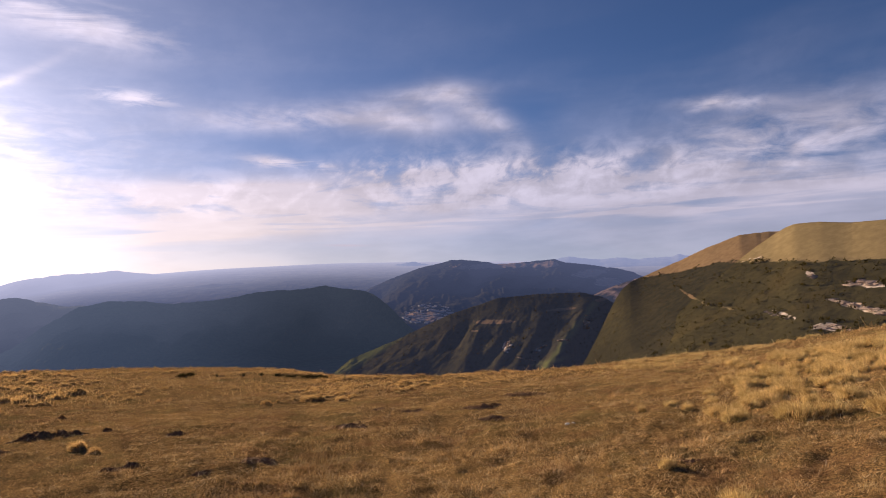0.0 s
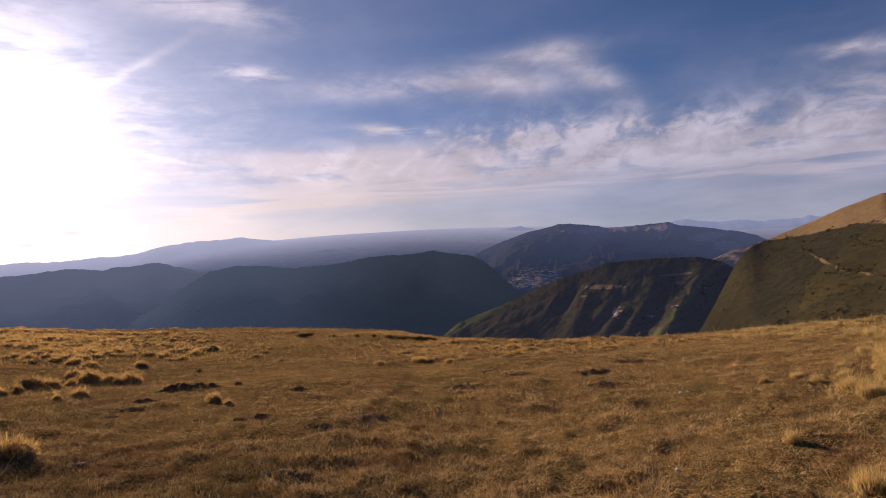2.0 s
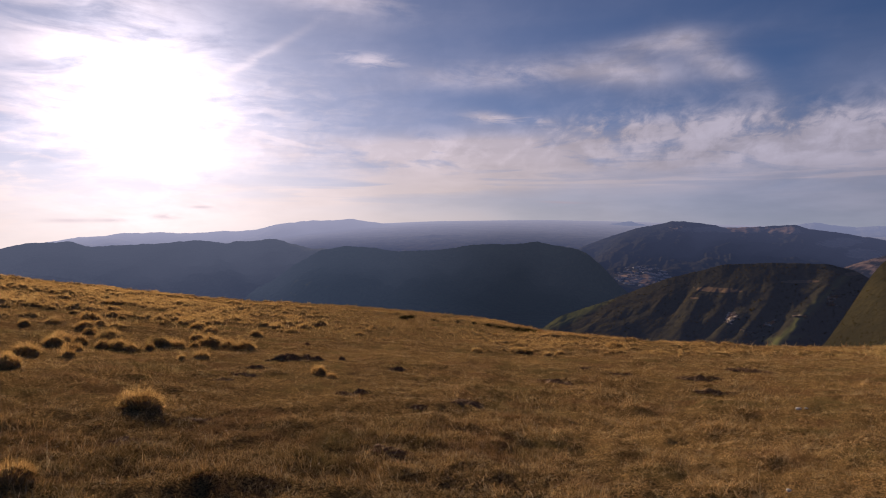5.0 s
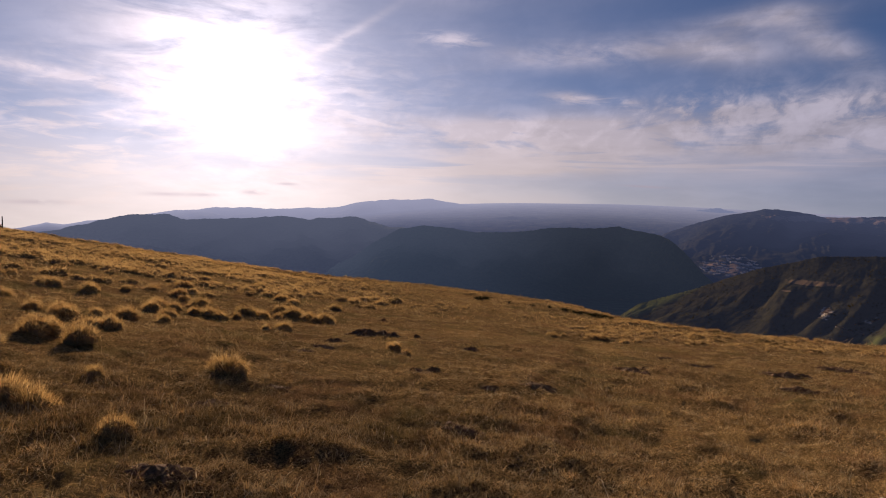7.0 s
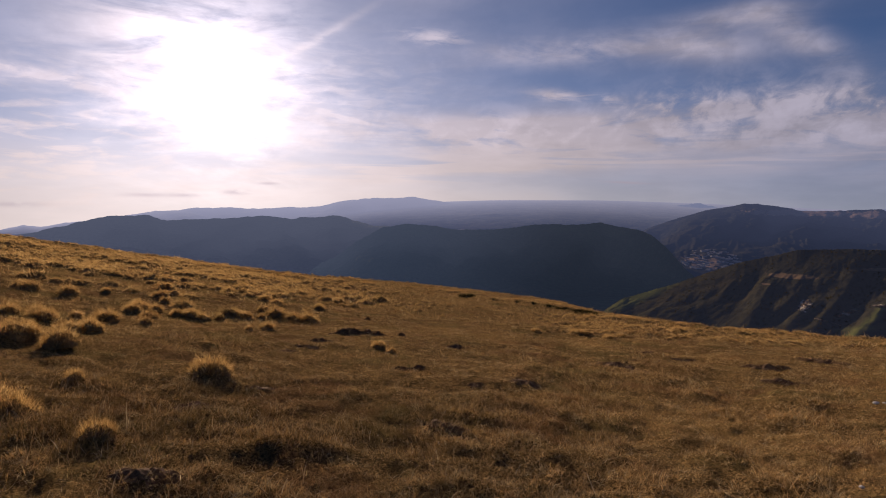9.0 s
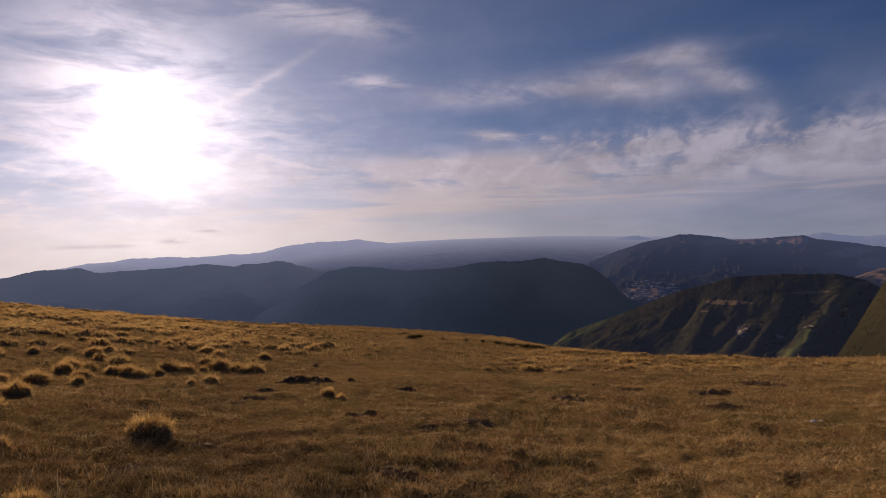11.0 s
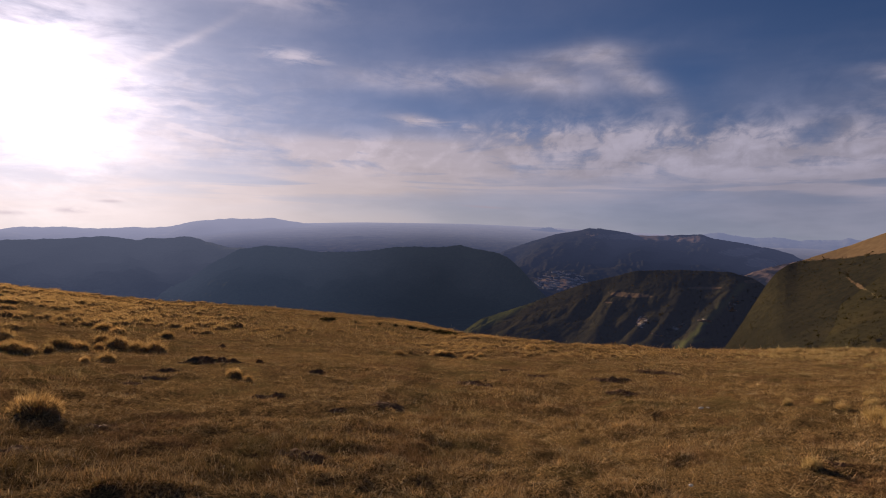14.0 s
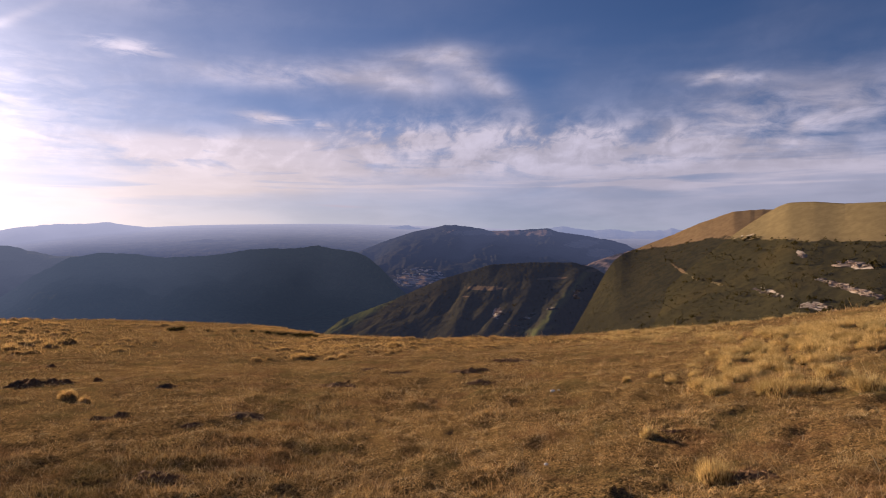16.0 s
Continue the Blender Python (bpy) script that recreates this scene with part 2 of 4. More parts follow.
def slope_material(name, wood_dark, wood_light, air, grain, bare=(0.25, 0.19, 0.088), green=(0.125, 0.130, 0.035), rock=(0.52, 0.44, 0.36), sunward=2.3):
    """Wooded slope: the mesh says where pasture, meadows and rock lie. The haze before the slope is painted in as
    emission.
    """
    m, k = material(name)
    pos = k.add("ShaderNodeNewGeometry").outputs["Position"]
    canopy = k.noise(pos, grain, 5, 0.65, 0.3)
    stands = k.noise(pos, grain * 0.07, 5, 0.6, 0.6)
    c = k.mix(k.step(canopy, 0.3, 0.7), wood_dark, wood_light)
    c = k.mix(k.step(stands, 0.45, 0.7, 0, 0.6), c, tuple(v * 0.5 for v in wood_light))
    c = k.mix(k.step(stands, 0.5, 0.3, 0, 0.4), c, (wood_light[0] * 1.5, wood_light[1] * 1.25, wood_light[2]))
    past = k.mix(k.step(canopy, 0.3, 0.75), tuple(v * 0.72 for v in bare), bare)
    past = k.mix(k.step(stands, 0.4, 0.7, 0, 0.4), past, tuple(v * 0.7 for v in bare))
    c = k.mix(attribute(k, "meadow"), c, green)
    edge = k.math("ADD", attribute(k, "bare"), k.math("MULTIPLY", k.math("SUBTRACT", canopy, 0.5), 0.9))
    c = k.mix(k.step(edge, 0.36, 0.70), c, past)
    cliff = k.math("ADD", attribute(k, "rock"), k.math("MULTIPLY", k.math("SUBTRACT", canopy, 0.5), 1.6))
    c = k.mix(k.step(cliff, 0.45, 0.6), c, k.mix(k.step(canopy, 0.35, 0.65), tuple(v * 0.55 for v in rock), rock))
    # painted haze: grows with distance, and brighter toward the sun
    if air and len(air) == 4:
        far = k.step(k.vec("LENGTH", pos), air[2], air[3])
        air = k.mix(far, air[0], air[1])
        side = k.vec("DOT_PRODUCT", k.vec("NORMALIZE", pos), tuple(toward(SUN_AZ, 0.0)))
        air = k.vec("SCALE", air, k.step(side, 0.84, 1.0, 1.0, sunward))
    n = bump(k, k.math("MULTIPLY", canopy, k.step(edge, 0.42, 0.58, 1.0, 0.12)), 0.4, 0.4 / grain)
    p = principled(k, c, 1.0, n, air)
    p.node.inputs["Specular IOR Level"].default_value = 0.0
    finish(k, p)
    return m


def plain_material(name, a, b, scale, rough=0.85, relief=0.5, air=None):
    m, k = material(name)
    pos = k.add("ShaderNodeTexCoord").outputs["Object"]
    f = k.noise(pos, scale, 6, 0.65, 0.3)
    c = k.mix(k.step(f, 0.3, 0.7), a, b)
    finish(k, principled(k, c, rough, bump(k, f, relief, 0.4 / scale), air))
    return m


TURF = turf_material()
BLADES = grass_material("dry_grass", (0.23, 0.150, 0.062), (0.92, 0.615, 0.265), (0.94, 0.78, 0.45), 0.14, True)
PALE_BLADES = grass_material("pale_dry_grass", (0.30, 0.192, 0.082), (0.93, 0.635, 0.275), (0.95, 0.80, 0.47), 0.20, True)
TUSSOCK = grass_material("tussock_grass", (0.34, 0.245, 0.105), (0.80, 0.62, 0.285), (0.94, 0.80, 0.46), 0.34)
BROWN_TUSSOCK = grass_material("brown_tussock_grass", (0.28, 0.180, 0.076), (0.70, 0.48, 0.20), (0.92, 0.74, 0.41), 0.5)
# thatch cores: the shade low in the tussocks is put into their colour
SHADE_THATCH = grass_material("shade_thatch", (0.17, 0.115, 0.055), (0.27, 0.185, 0.085), (0.34, 0.235, 0.11), 0.1)
DEEP_SHADE_THATCH = grass_material("deep_shade_thatch", (0.12, 0.08, 0.034), (0.23, 0.155, 0.066), (0.30, 0.21, 0.09), 0.1)
STRAW = grass_material("pale_straw", (0.55, 0.42, 0.22), (0.78, 0.64, 0.40), (0.85, 0.76, 0.55), 0.3)
EARTH = plain_material("dark_earth", (0.095, 0.054, 0.028), (0.25, 0.145, 0.075), 26.0, 1.0, 0.4)
STONE = plain_material("pale_stone", (0.5, 0.48, 0.45), (0.8, 0.78, 0.74), 30.0)
ROCK = plain_material("limestone", (0.24, 0.18, 0.14), (0.48, 0.385, 0.31), 0.25, 0.9, 0.8)
SHRUB = grass_material("shrub_leaves", (0.020, 0.022, 0.010), (0.050, 0.048, 0.020), (0.08, 0.065, 0.03), 0.2)
POST = plain_material("weathered_wood", (0.07, 0.055, 0.04), (0.18, 0.15, 0.12), 12.0)
# the houses' walls and roofs glow faintly, haze painted in as emission
PLASTER = plain_material("pale_plaster", (0.07, 0.068, 0.066), (0.18, 0.17, 0.16), 0.6, air=(0.021, 0.028, 0.050))
ROOF = plain_material("clay_roof", (0.08, 0.065, 0.055), (0.17, 0.135, 0.115), 0.8, air=(0.021, 0.028, 0.050))
# the third colour of each nearer slope is faint haze, painted in as a glow
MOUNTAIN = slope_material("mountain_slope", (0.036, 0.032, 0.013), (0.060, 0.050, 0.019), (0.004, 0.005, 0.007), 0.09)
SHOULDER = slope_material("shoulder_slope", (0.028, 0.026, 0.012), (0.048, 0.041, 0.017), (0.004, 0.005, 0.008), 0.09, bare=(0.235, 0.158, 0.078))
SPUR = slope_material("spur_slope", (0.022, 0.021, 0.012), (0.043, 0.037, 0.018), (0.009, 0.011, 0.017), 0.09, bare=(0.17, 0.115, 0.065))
# far slopes: near and far haze painted in, with the distances between
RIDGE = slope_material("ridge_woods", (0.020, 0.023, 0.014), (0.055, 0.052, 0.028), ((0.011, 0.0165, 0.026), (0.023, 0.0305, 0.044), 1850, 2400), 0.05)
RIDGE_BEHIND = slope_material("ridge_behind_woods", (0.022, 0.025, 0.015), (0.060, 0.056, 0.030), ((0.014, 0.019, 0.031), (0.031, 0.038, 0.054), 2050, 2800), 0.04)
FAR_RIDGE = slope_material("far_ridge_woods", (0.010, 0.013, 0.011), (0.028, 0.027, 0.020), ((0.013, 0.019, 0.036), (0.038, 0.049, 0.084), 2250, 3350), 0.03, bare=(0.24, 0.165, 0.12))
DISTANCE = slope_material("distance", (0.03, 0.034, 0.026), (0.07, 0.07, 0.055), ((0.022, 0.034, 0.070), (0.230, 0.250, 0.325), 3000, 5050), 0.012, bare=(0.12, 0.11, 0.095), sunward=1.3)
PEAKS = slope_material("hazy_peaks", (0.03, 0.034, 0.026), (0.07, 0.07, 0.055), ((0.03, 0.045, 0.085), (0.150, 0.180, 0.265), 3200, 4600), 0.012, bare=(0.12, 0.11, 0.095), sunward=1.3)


# ---- meshes ----
def lattice(ix, iy, seed):
    h = (ix.astype(np.int64) * 374761393 + iy.astype(np.int64) * 668265263 + seed * 69069) & 0xFFFFFFFF
    h = ((h ^ (h >> 13)) * 1274126177) & 0xFFFFFFFF
    return ((h ^ (h >> 16)) & 0xFFFF) / 65535.0


def value(x, y, seed=0):
    ix, iy = np.floor(x), np.floor(y)
    fx, fy = x - ix, y - iy
    fx, fy = fx * fx * (3 - 2 * fx), fy * fy * (3 - 2 * fy)
    a, b = lattice(ix, iy, seed), lattice(ix + 1, iy, seed)
    c, d = lattice(ix, iy + 1, seed), lattice(ix + 1, iy + 1, seed)
    return (a + (b - a) * fx) * (1 - fy) + (c + (d - c) * fx) * fy


def fbm(x, y, octaves=5, seed=0, gain=0.5):
    total, amp, norm = 0.0, 1.0, 0.0
    for o in range(octaves):
        total = total + amp * (value(x * 2 ** o, y * 2 ** o, seed + o) - 0.5)
        norm, amp = norm + amp, amp * gain
    return total / norm


def curve(table, soft=15):
    """A smooth line through a short table of (azimuth, value)."""
    a = np.array(sorted(table), float)

    def at(x):
        fine = np.linspace(a[0, 0], a[-1, 0], 800)
        v = np.interp(fine, a[:, 0], a[:, 1])
        w = np.hanning(soft)
        v = np.convolve(np.pad(v, soft // 2, mode="edge"), w / w.sum(), "valid")
        return np.interp(x, fine, v)
    return at


def sheet_mesh(name, xyz, mat, marks=None, wrap=False):
    """A grid of points (rows, columns, 3) as one smooth mesh."""
    rows, cols = xyz.shape[:2]
    idx = np.arange(rows * cols).reshape(rows, cols)
    right = np.roll(idx, -1, axis=1)
    a, b, c, d = idx[:-1], right[:-1], right[1:], idx[1:]
    quads = np.stack([a, d, c, b], axis=-1)
    if not wrap:
        quads = quads[:, :-1]
    return np_mesh(name, xyz.reshape(-1, 3), quads.reshape(-1, 4), mat, marks, True)


def np_mesh(name, verts, faces, mat, marks=None, smooth=False):
    me = bpy.data.meshes.new(name)
    n, sides = len(faces), faces.shape[1]
    me.vertices.add(len(verts))
    me.vertices.foreach_set("co", np.ascontiguousarray(verts, dtype=np.float32).ravel())
    me.loops.add(n * sides)
    me.loops.foreach_set("vertex_index", np.ascontiguousarray(faces, dtype=np.int32).ravel())
    me.polygons.add(n)
    me.polygons.foreach_set("loop_start", np.arange(0, n * sides, sides, dtype=np.int32))
    me.polygons.foreach_set("use_smooth", np.full(n, smooth))
    me.materials.append(mat)
    me.update(calc_edges=True)
    for key, v in (marks or {}).items():
        at = me.attributes.new(key, "FLOAT", "POINT")
        at.data.foreach_set("value", np.ascontiguousarray(v, dtype=np.float32).ravel())
    return me


def smooth(x, a, b):
    q = np.clip((x - a) / (b - a), 0, 1)
    return q * q * (3 - 2 * q)


# ---- the grassy hill ----
# by azimuth: how steeply the ground runs off from the camera's feet, and how far off it rolls over its brow
EYE = 1.65
BROW = curve([(-180, 8), (-120, 4), (-80, 0), (-50, -3.5), (-35, -6.3), (-32, -7.0), (-28, -7.85), (-24, -8.52), (-20, -9.05), (-15, -9.6), (-10, -10.1),
              (-5, -10.3), (0, -10.4), (6, -10.2), (10, -9.8), (13, -9.2), (15, -8.7), (20, -8.2), (28, -7.4), (36, -6.75), (41, -6.15), (46, -5.25),
              (52, -4.2), (58, -3.05), (64, -1.8), (80, 1.0), (120, 6), (180, 8)])
REACH = curve([(-180, 90), (-60, 40), (-35, 30), (-15, 30), (0, 33), (9, 38), (14, 60), (25, 75), (40, 75), (65, 85), (120, 95), (180, 90)])


def ground_height(x, y):
    x, y = np.asarray(x, float), np.asarray(y, float)
    r = np.hypot(x, y)
    az = np.degrees(np.arctan2(-x, y))
    reach = REACH(az)
    slope = np.tan(np.radians(BROW(az))) + EYE / reach
    z = slope * r * smooth(r, 0.0, 2.0)
    over = np.maximum(r - reach, 0)
    z = z - np.where(over < 40, 0.012 * over ** 2, 0.012 * 1600 + 0.96 * (over - 40))
    z = z + 0.5 * fbm(x * 0.09 + 7, y * 0.09, 3, 11) * smooth(r, 4, 20) * smooth(reach - r, 0, 14)
    z = z + (0.17 * fbm(x * 2.1, y * 2.1, 4, 25, 0.6) + 0.08 * fbm(x * 0.9 + 5, y * 0.9, 3, 35)) * smooth(r, 2, 4) * smooth(26 - r, 0, 16)
    z = z + 0.065 * fbm(x * 4.3 + 3, y * 4.3, 3, 45, 0.6) * smooth(r, 2, 4) * smooth(42 - r, 0, 26)
    return z + 0.10 * fbm(x * 0.7, y * 0.7, 4, 5) * smooth(r, 1, 4)


def ground_point(az, r):
    x, y = -math.sin(radians(az)) * r, math.cos(radians(az)) * r
    return x, y, float(ground_height(x, y))


# ---- end of the ground ----
def build_ground():
    az = np.concatenate([np.arange(-180, -50, 2.0), np.arange(-50, 80, 0.3), np.arange(80, 180, 2.0)])
    r = np.concatenate([[0.0], np.geomspace(0.4, 160, 260), np.linspace(170, 360, 14)])
    A, Rr = np.meshgrid(np.radians(az), r)
    x, y = -np.sin(A) * Rr, np.cos(A) * Rr
    z = np.maximum(ground_height(x, y), -262 + 0 * x)
    z = z + 0.05 * fbm(x * 3, y * 3, 3, 21) * smooth(Rr, 2, 5) * smooth(60 - Rr, 0, 40)
    ob = new("ground", sheet_mesh("ground", np.stack([x, y, z], -1)[:, ::-1], TURF, wrap=True))
    tagged(ob, "dry golden grass hillside with matted turf falling away to the valley", "grass hill", kind="structure")


build_ground()


# ---- the valley and the mountains ----
def polar(az, r):
    a = np.radians(az)
    return -np.sin(a) * r, np.cos(a) * r


RIM = curve([(-180, -0.4), (-60, -0.6), (-18, -0.8), (-10, -0.55), (3, -0.05), (10, 0.15), (20, 0.1), (28, -0.2), (36, -0.9), (45, -1.5), (55, -2.3), (65, -2.9), (180, -2.5)])


def build_plain():
    az = np.concatenate([np.arange(-180, -40, 3.0), np.arange(-40, 70, 0.35), np.arange(70, 180, 3.0)])
    r = np.geomspace(150, 4950, 120)
    A, Rr = np.meshgrid(az, r)
    x, y = polar(A, Rr)
    rim = EYE + 4950 * np.tan(np.radians(RIM(A)))
    z = -270 + (rim + 270) * smooth(Rr, 1800, 5100) ** 0.9 / smooth(4950.0, 1800, 5100) ** 0.9
    z = z + 26 * fbm(x * 0.0025, y * 0.0025, 5, 31) * smooth(4700 - Rr, 0, 900)
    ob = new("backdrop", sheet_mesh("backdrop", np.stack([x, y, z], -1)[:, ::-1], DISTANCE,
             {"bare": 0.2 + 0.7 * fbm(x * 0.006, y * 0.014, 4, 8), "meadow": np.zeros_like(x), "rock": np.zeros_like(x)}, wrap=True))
    # the near valley floor takes the dark ridge colour to paint its shade
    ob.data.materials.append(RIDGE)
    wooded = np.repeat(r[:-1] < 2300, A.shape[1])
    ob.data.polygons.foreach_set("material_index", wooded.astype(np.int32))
    tagged(ob, "broad blue plain of fields fading out to the horizon", "plain", kind="structure")


def range_of_hills(name, label, mat, az0, az1, step, crest_el, crest_r, foot_r, foot_z, folds, seed, rows=90, back=500, bulge=0.85, rough=0.03, marks=None, fold_width=6.0, lean=0.0, soft=0.5, bumps=0.0, calm=None, rib=None):
    """A chain of hills: its foot, its crest as seen against the sky, and spurs and gullies running down between."""
    az = np.arange(az0, az1 + step, step)
    v = np.concatenate([np.linspace(0, 1, rows), 1 + np.linspace(0.04, 1, 14)])
    A, V = np.meshgrid(az, v)
    rc, rf = crest_r(A), foot_r(A)
    jag = rough * (fbm(A * 3.1, A * 0 + seed, 4, seed) + 0.5 * fbm(A * 14, A * 0 + seed, 3, seed + 3)) + bumps * fbm(A * 0.55, A * 0 + seed, 3, seed + 5)
    zc = EYE + rc * np.tan(np.radians(crest_el(A)))
    up = np.clip(V, 0, 1)
    r = np.where(V <= 1, rf + (rc - rf) * up, rc + (V - 1) * back)
    shape = bulge * up + (1 - bulge) * up ** 2
    z = np.where(V <= 1, foot_z + (zc - foot_z) * shape, zc - np.maximum(V - 1, 0) ** 1.3 * back * 0.5)
    x, y = polar(A, r)
    run = A / fold_width + lean * up + 1.3 * fbm(x * 0.0035, y * 0.0035, 4, seed + 7)
    spur, amp = 0.0, 0.5
    for o in range(5):
        edge = np.sqrt((2 * value(run * 0.83 * 2 ** o + 9 * o, up * 1.2 * 1.9 ** o + seed, seed + o) - 1) ** 2 + (soft * 0.6) ** 2)
        spur, amp = spur + amp * edge, amp * 0.5
    small = fbm(x * 0.012, y * 0.012, 5, seed + 1)
    z = z + rc * np.radians(jag) * up ** 10
    hold = up * (1 - up) * 4 * np.where(V <= 1, 1, 0)
    if calm:
        hold = hold * calm(A)
    z = z + folds * hold * ((spur - 0.5) + 0.45 * small)
    if rib:
        z = z + rib(A + 1.6 * fbm(x * 0.008, y * 0.008, 4, seed + 9), up) * np.where(V <= 1, 1, 0)
    r2 = r - folds * 1.2 * hold * (spur - 0.5)
    x, y = polar(A, r2)
    el = np.degrees(np.arctan2(z - EYE, r2))
    zero = np.zeros_like(A)
    got = {"bare": zero, "meadow": zero, "rock": zero}
    if marks:
        got.update(marks(A, el, x, y))
    me = sheet_mesh(name, np.stack([x, y, z], -1)[:, ::-1], mat, {q: w[:, ::-1] for q, w in got.items()})
    tagged(new(name, me), label, "mountain", kind="structure")
    return np.stack([A, el, x, y, z, got["bare"] + got["rock"] + got["meadow"], got["rock"], V], -1)


def blot(A, el, a0, e0, wa, we, tilt=0.0, wobble=0.5, seed=3):
    """1 inside an uneven oval on a slope, falling to 0."""
    da = A - a0
    q = np.hypot(da / wa, (el - e0 - tilt * da) / we)
    return np.clip(1.25 - q + wobble * fbm(A * 1.7, el * 4, 4, seed), 0, 1)


def most(*fields):
    out = fields[0]
    for f in fields[1:]:
        out = np.maximum(out, f)
    return out


build_plain()
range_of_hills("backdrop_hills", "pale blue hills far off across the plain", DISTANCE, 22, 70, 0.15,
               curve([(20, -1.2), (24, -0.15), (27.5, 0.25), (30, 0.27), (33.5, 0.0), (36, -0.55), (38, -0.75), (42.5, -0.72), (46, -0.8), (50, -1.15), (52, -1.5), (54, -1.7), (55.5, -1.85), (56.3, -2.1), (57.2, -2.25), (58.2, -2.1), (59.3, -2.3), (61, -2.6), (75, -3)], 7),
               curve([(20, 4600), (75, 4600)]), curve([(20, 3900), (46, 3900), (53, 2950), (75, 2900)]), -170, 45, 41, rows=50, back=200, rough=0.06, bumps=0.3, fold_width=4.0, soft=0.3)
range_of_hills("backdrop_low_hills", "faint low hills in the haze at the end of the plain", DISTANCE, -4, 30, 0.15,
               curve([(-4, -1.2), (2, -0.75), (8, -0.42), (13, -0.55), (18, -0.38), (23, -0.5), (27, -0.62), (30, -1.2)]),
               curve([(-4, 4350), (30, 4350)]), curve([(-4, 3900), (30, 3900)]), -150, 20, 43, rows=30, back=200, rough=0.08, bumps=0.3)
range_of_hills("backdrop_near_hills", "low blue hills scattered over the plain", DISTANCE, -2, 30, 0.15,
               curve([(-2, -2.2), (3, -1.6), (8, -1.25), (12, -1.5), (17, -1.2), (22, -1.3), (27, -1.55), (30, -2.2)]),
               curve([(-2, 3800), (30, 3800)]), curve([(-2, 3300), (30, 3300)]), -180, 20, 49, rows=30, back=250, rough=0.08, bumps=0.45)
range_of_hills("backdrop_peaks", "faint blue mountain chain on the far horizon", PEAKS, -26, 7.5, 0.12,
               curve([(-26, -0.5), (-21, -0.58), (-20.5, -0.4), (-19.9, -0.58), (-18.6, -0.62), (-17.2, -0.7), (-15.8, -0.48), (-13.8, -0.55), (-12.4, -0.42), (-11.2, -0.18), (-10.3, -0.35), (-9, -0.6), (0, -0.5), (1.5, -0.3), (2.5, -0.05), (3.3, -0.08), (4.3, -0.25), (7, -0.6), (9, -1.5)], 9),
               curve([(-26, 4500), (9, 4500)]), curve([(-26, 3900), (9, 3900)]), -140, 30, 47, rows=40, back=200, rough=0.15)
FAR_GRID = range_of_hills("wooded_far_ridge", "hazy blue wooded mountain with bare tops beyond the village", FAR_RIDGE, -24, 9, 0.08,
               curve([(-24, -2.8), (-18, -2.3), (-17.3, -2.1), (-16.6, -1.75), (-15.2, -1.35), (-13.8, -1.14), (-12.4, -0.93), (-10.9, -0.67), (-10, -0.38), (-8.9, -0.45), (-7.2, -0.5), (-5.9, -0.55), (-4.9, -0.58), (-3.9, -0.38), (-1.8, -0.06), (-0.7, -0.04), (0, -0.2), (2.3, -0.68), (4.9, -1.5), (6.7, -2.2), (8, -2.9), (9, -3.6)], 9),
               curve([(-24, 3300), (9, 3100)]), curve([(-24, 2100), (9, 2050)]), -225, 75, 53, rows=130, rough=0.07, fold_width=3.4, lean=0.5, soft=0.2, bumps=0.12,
               # bare tops, their pale colour also standing in for sun on the crest
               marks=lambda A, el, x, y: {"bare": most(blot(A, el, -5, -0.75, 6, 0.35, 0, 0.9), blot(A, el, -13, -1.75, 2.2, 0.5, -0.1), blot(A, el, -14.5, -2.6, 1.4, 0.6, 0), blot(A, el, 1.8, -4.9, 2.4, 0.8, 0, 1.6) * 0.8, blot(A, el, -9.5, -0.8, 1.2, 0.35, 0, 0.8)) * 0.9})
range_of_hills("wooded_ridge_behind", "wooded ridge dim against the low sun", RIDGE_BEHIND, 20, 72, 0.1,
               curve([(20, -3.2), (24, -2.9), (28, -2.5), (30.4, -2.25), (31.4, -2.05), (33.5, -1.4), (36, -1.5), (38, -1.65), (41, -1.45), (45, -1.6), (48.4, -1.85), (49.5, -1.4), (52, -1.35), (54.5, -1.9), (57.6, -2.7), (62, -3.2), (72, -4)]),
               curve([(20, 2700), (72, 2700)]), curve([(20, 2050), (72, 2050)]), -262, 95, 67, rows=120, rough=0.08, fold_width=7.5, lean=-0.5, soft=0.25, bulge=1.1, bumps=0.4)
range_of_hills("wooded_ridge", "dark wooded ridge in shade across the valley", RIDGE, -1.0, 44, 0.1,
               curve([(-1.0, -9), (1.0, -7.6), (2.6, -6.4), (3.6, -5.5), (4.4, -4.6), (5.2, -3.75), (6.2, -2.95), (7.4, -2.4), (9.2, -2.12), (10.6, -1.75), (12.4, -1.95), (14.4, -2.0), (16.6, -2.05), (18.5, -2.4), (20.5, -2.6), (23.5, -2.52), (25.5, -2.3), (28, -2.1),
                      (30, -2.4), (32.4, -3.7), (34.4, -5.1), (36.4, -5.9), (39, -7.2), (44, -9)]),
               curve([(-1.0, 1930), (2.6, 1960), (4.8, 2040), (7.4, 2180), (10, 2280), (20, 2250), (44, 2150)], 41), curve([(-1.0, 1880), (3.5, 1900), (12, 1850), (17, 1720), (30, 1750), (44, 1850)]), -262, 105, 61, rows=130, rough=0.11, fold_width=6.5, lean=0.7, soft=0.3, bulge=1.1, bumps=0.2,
               # sunlit patches below the crest, painted in as a lighter green
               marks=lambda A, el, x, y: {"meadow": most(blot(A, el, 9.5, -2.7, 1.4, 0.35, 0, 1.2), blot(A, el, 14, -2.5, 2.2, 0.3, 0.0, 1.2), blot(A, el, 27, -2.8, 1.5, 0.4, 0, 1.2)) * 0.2})

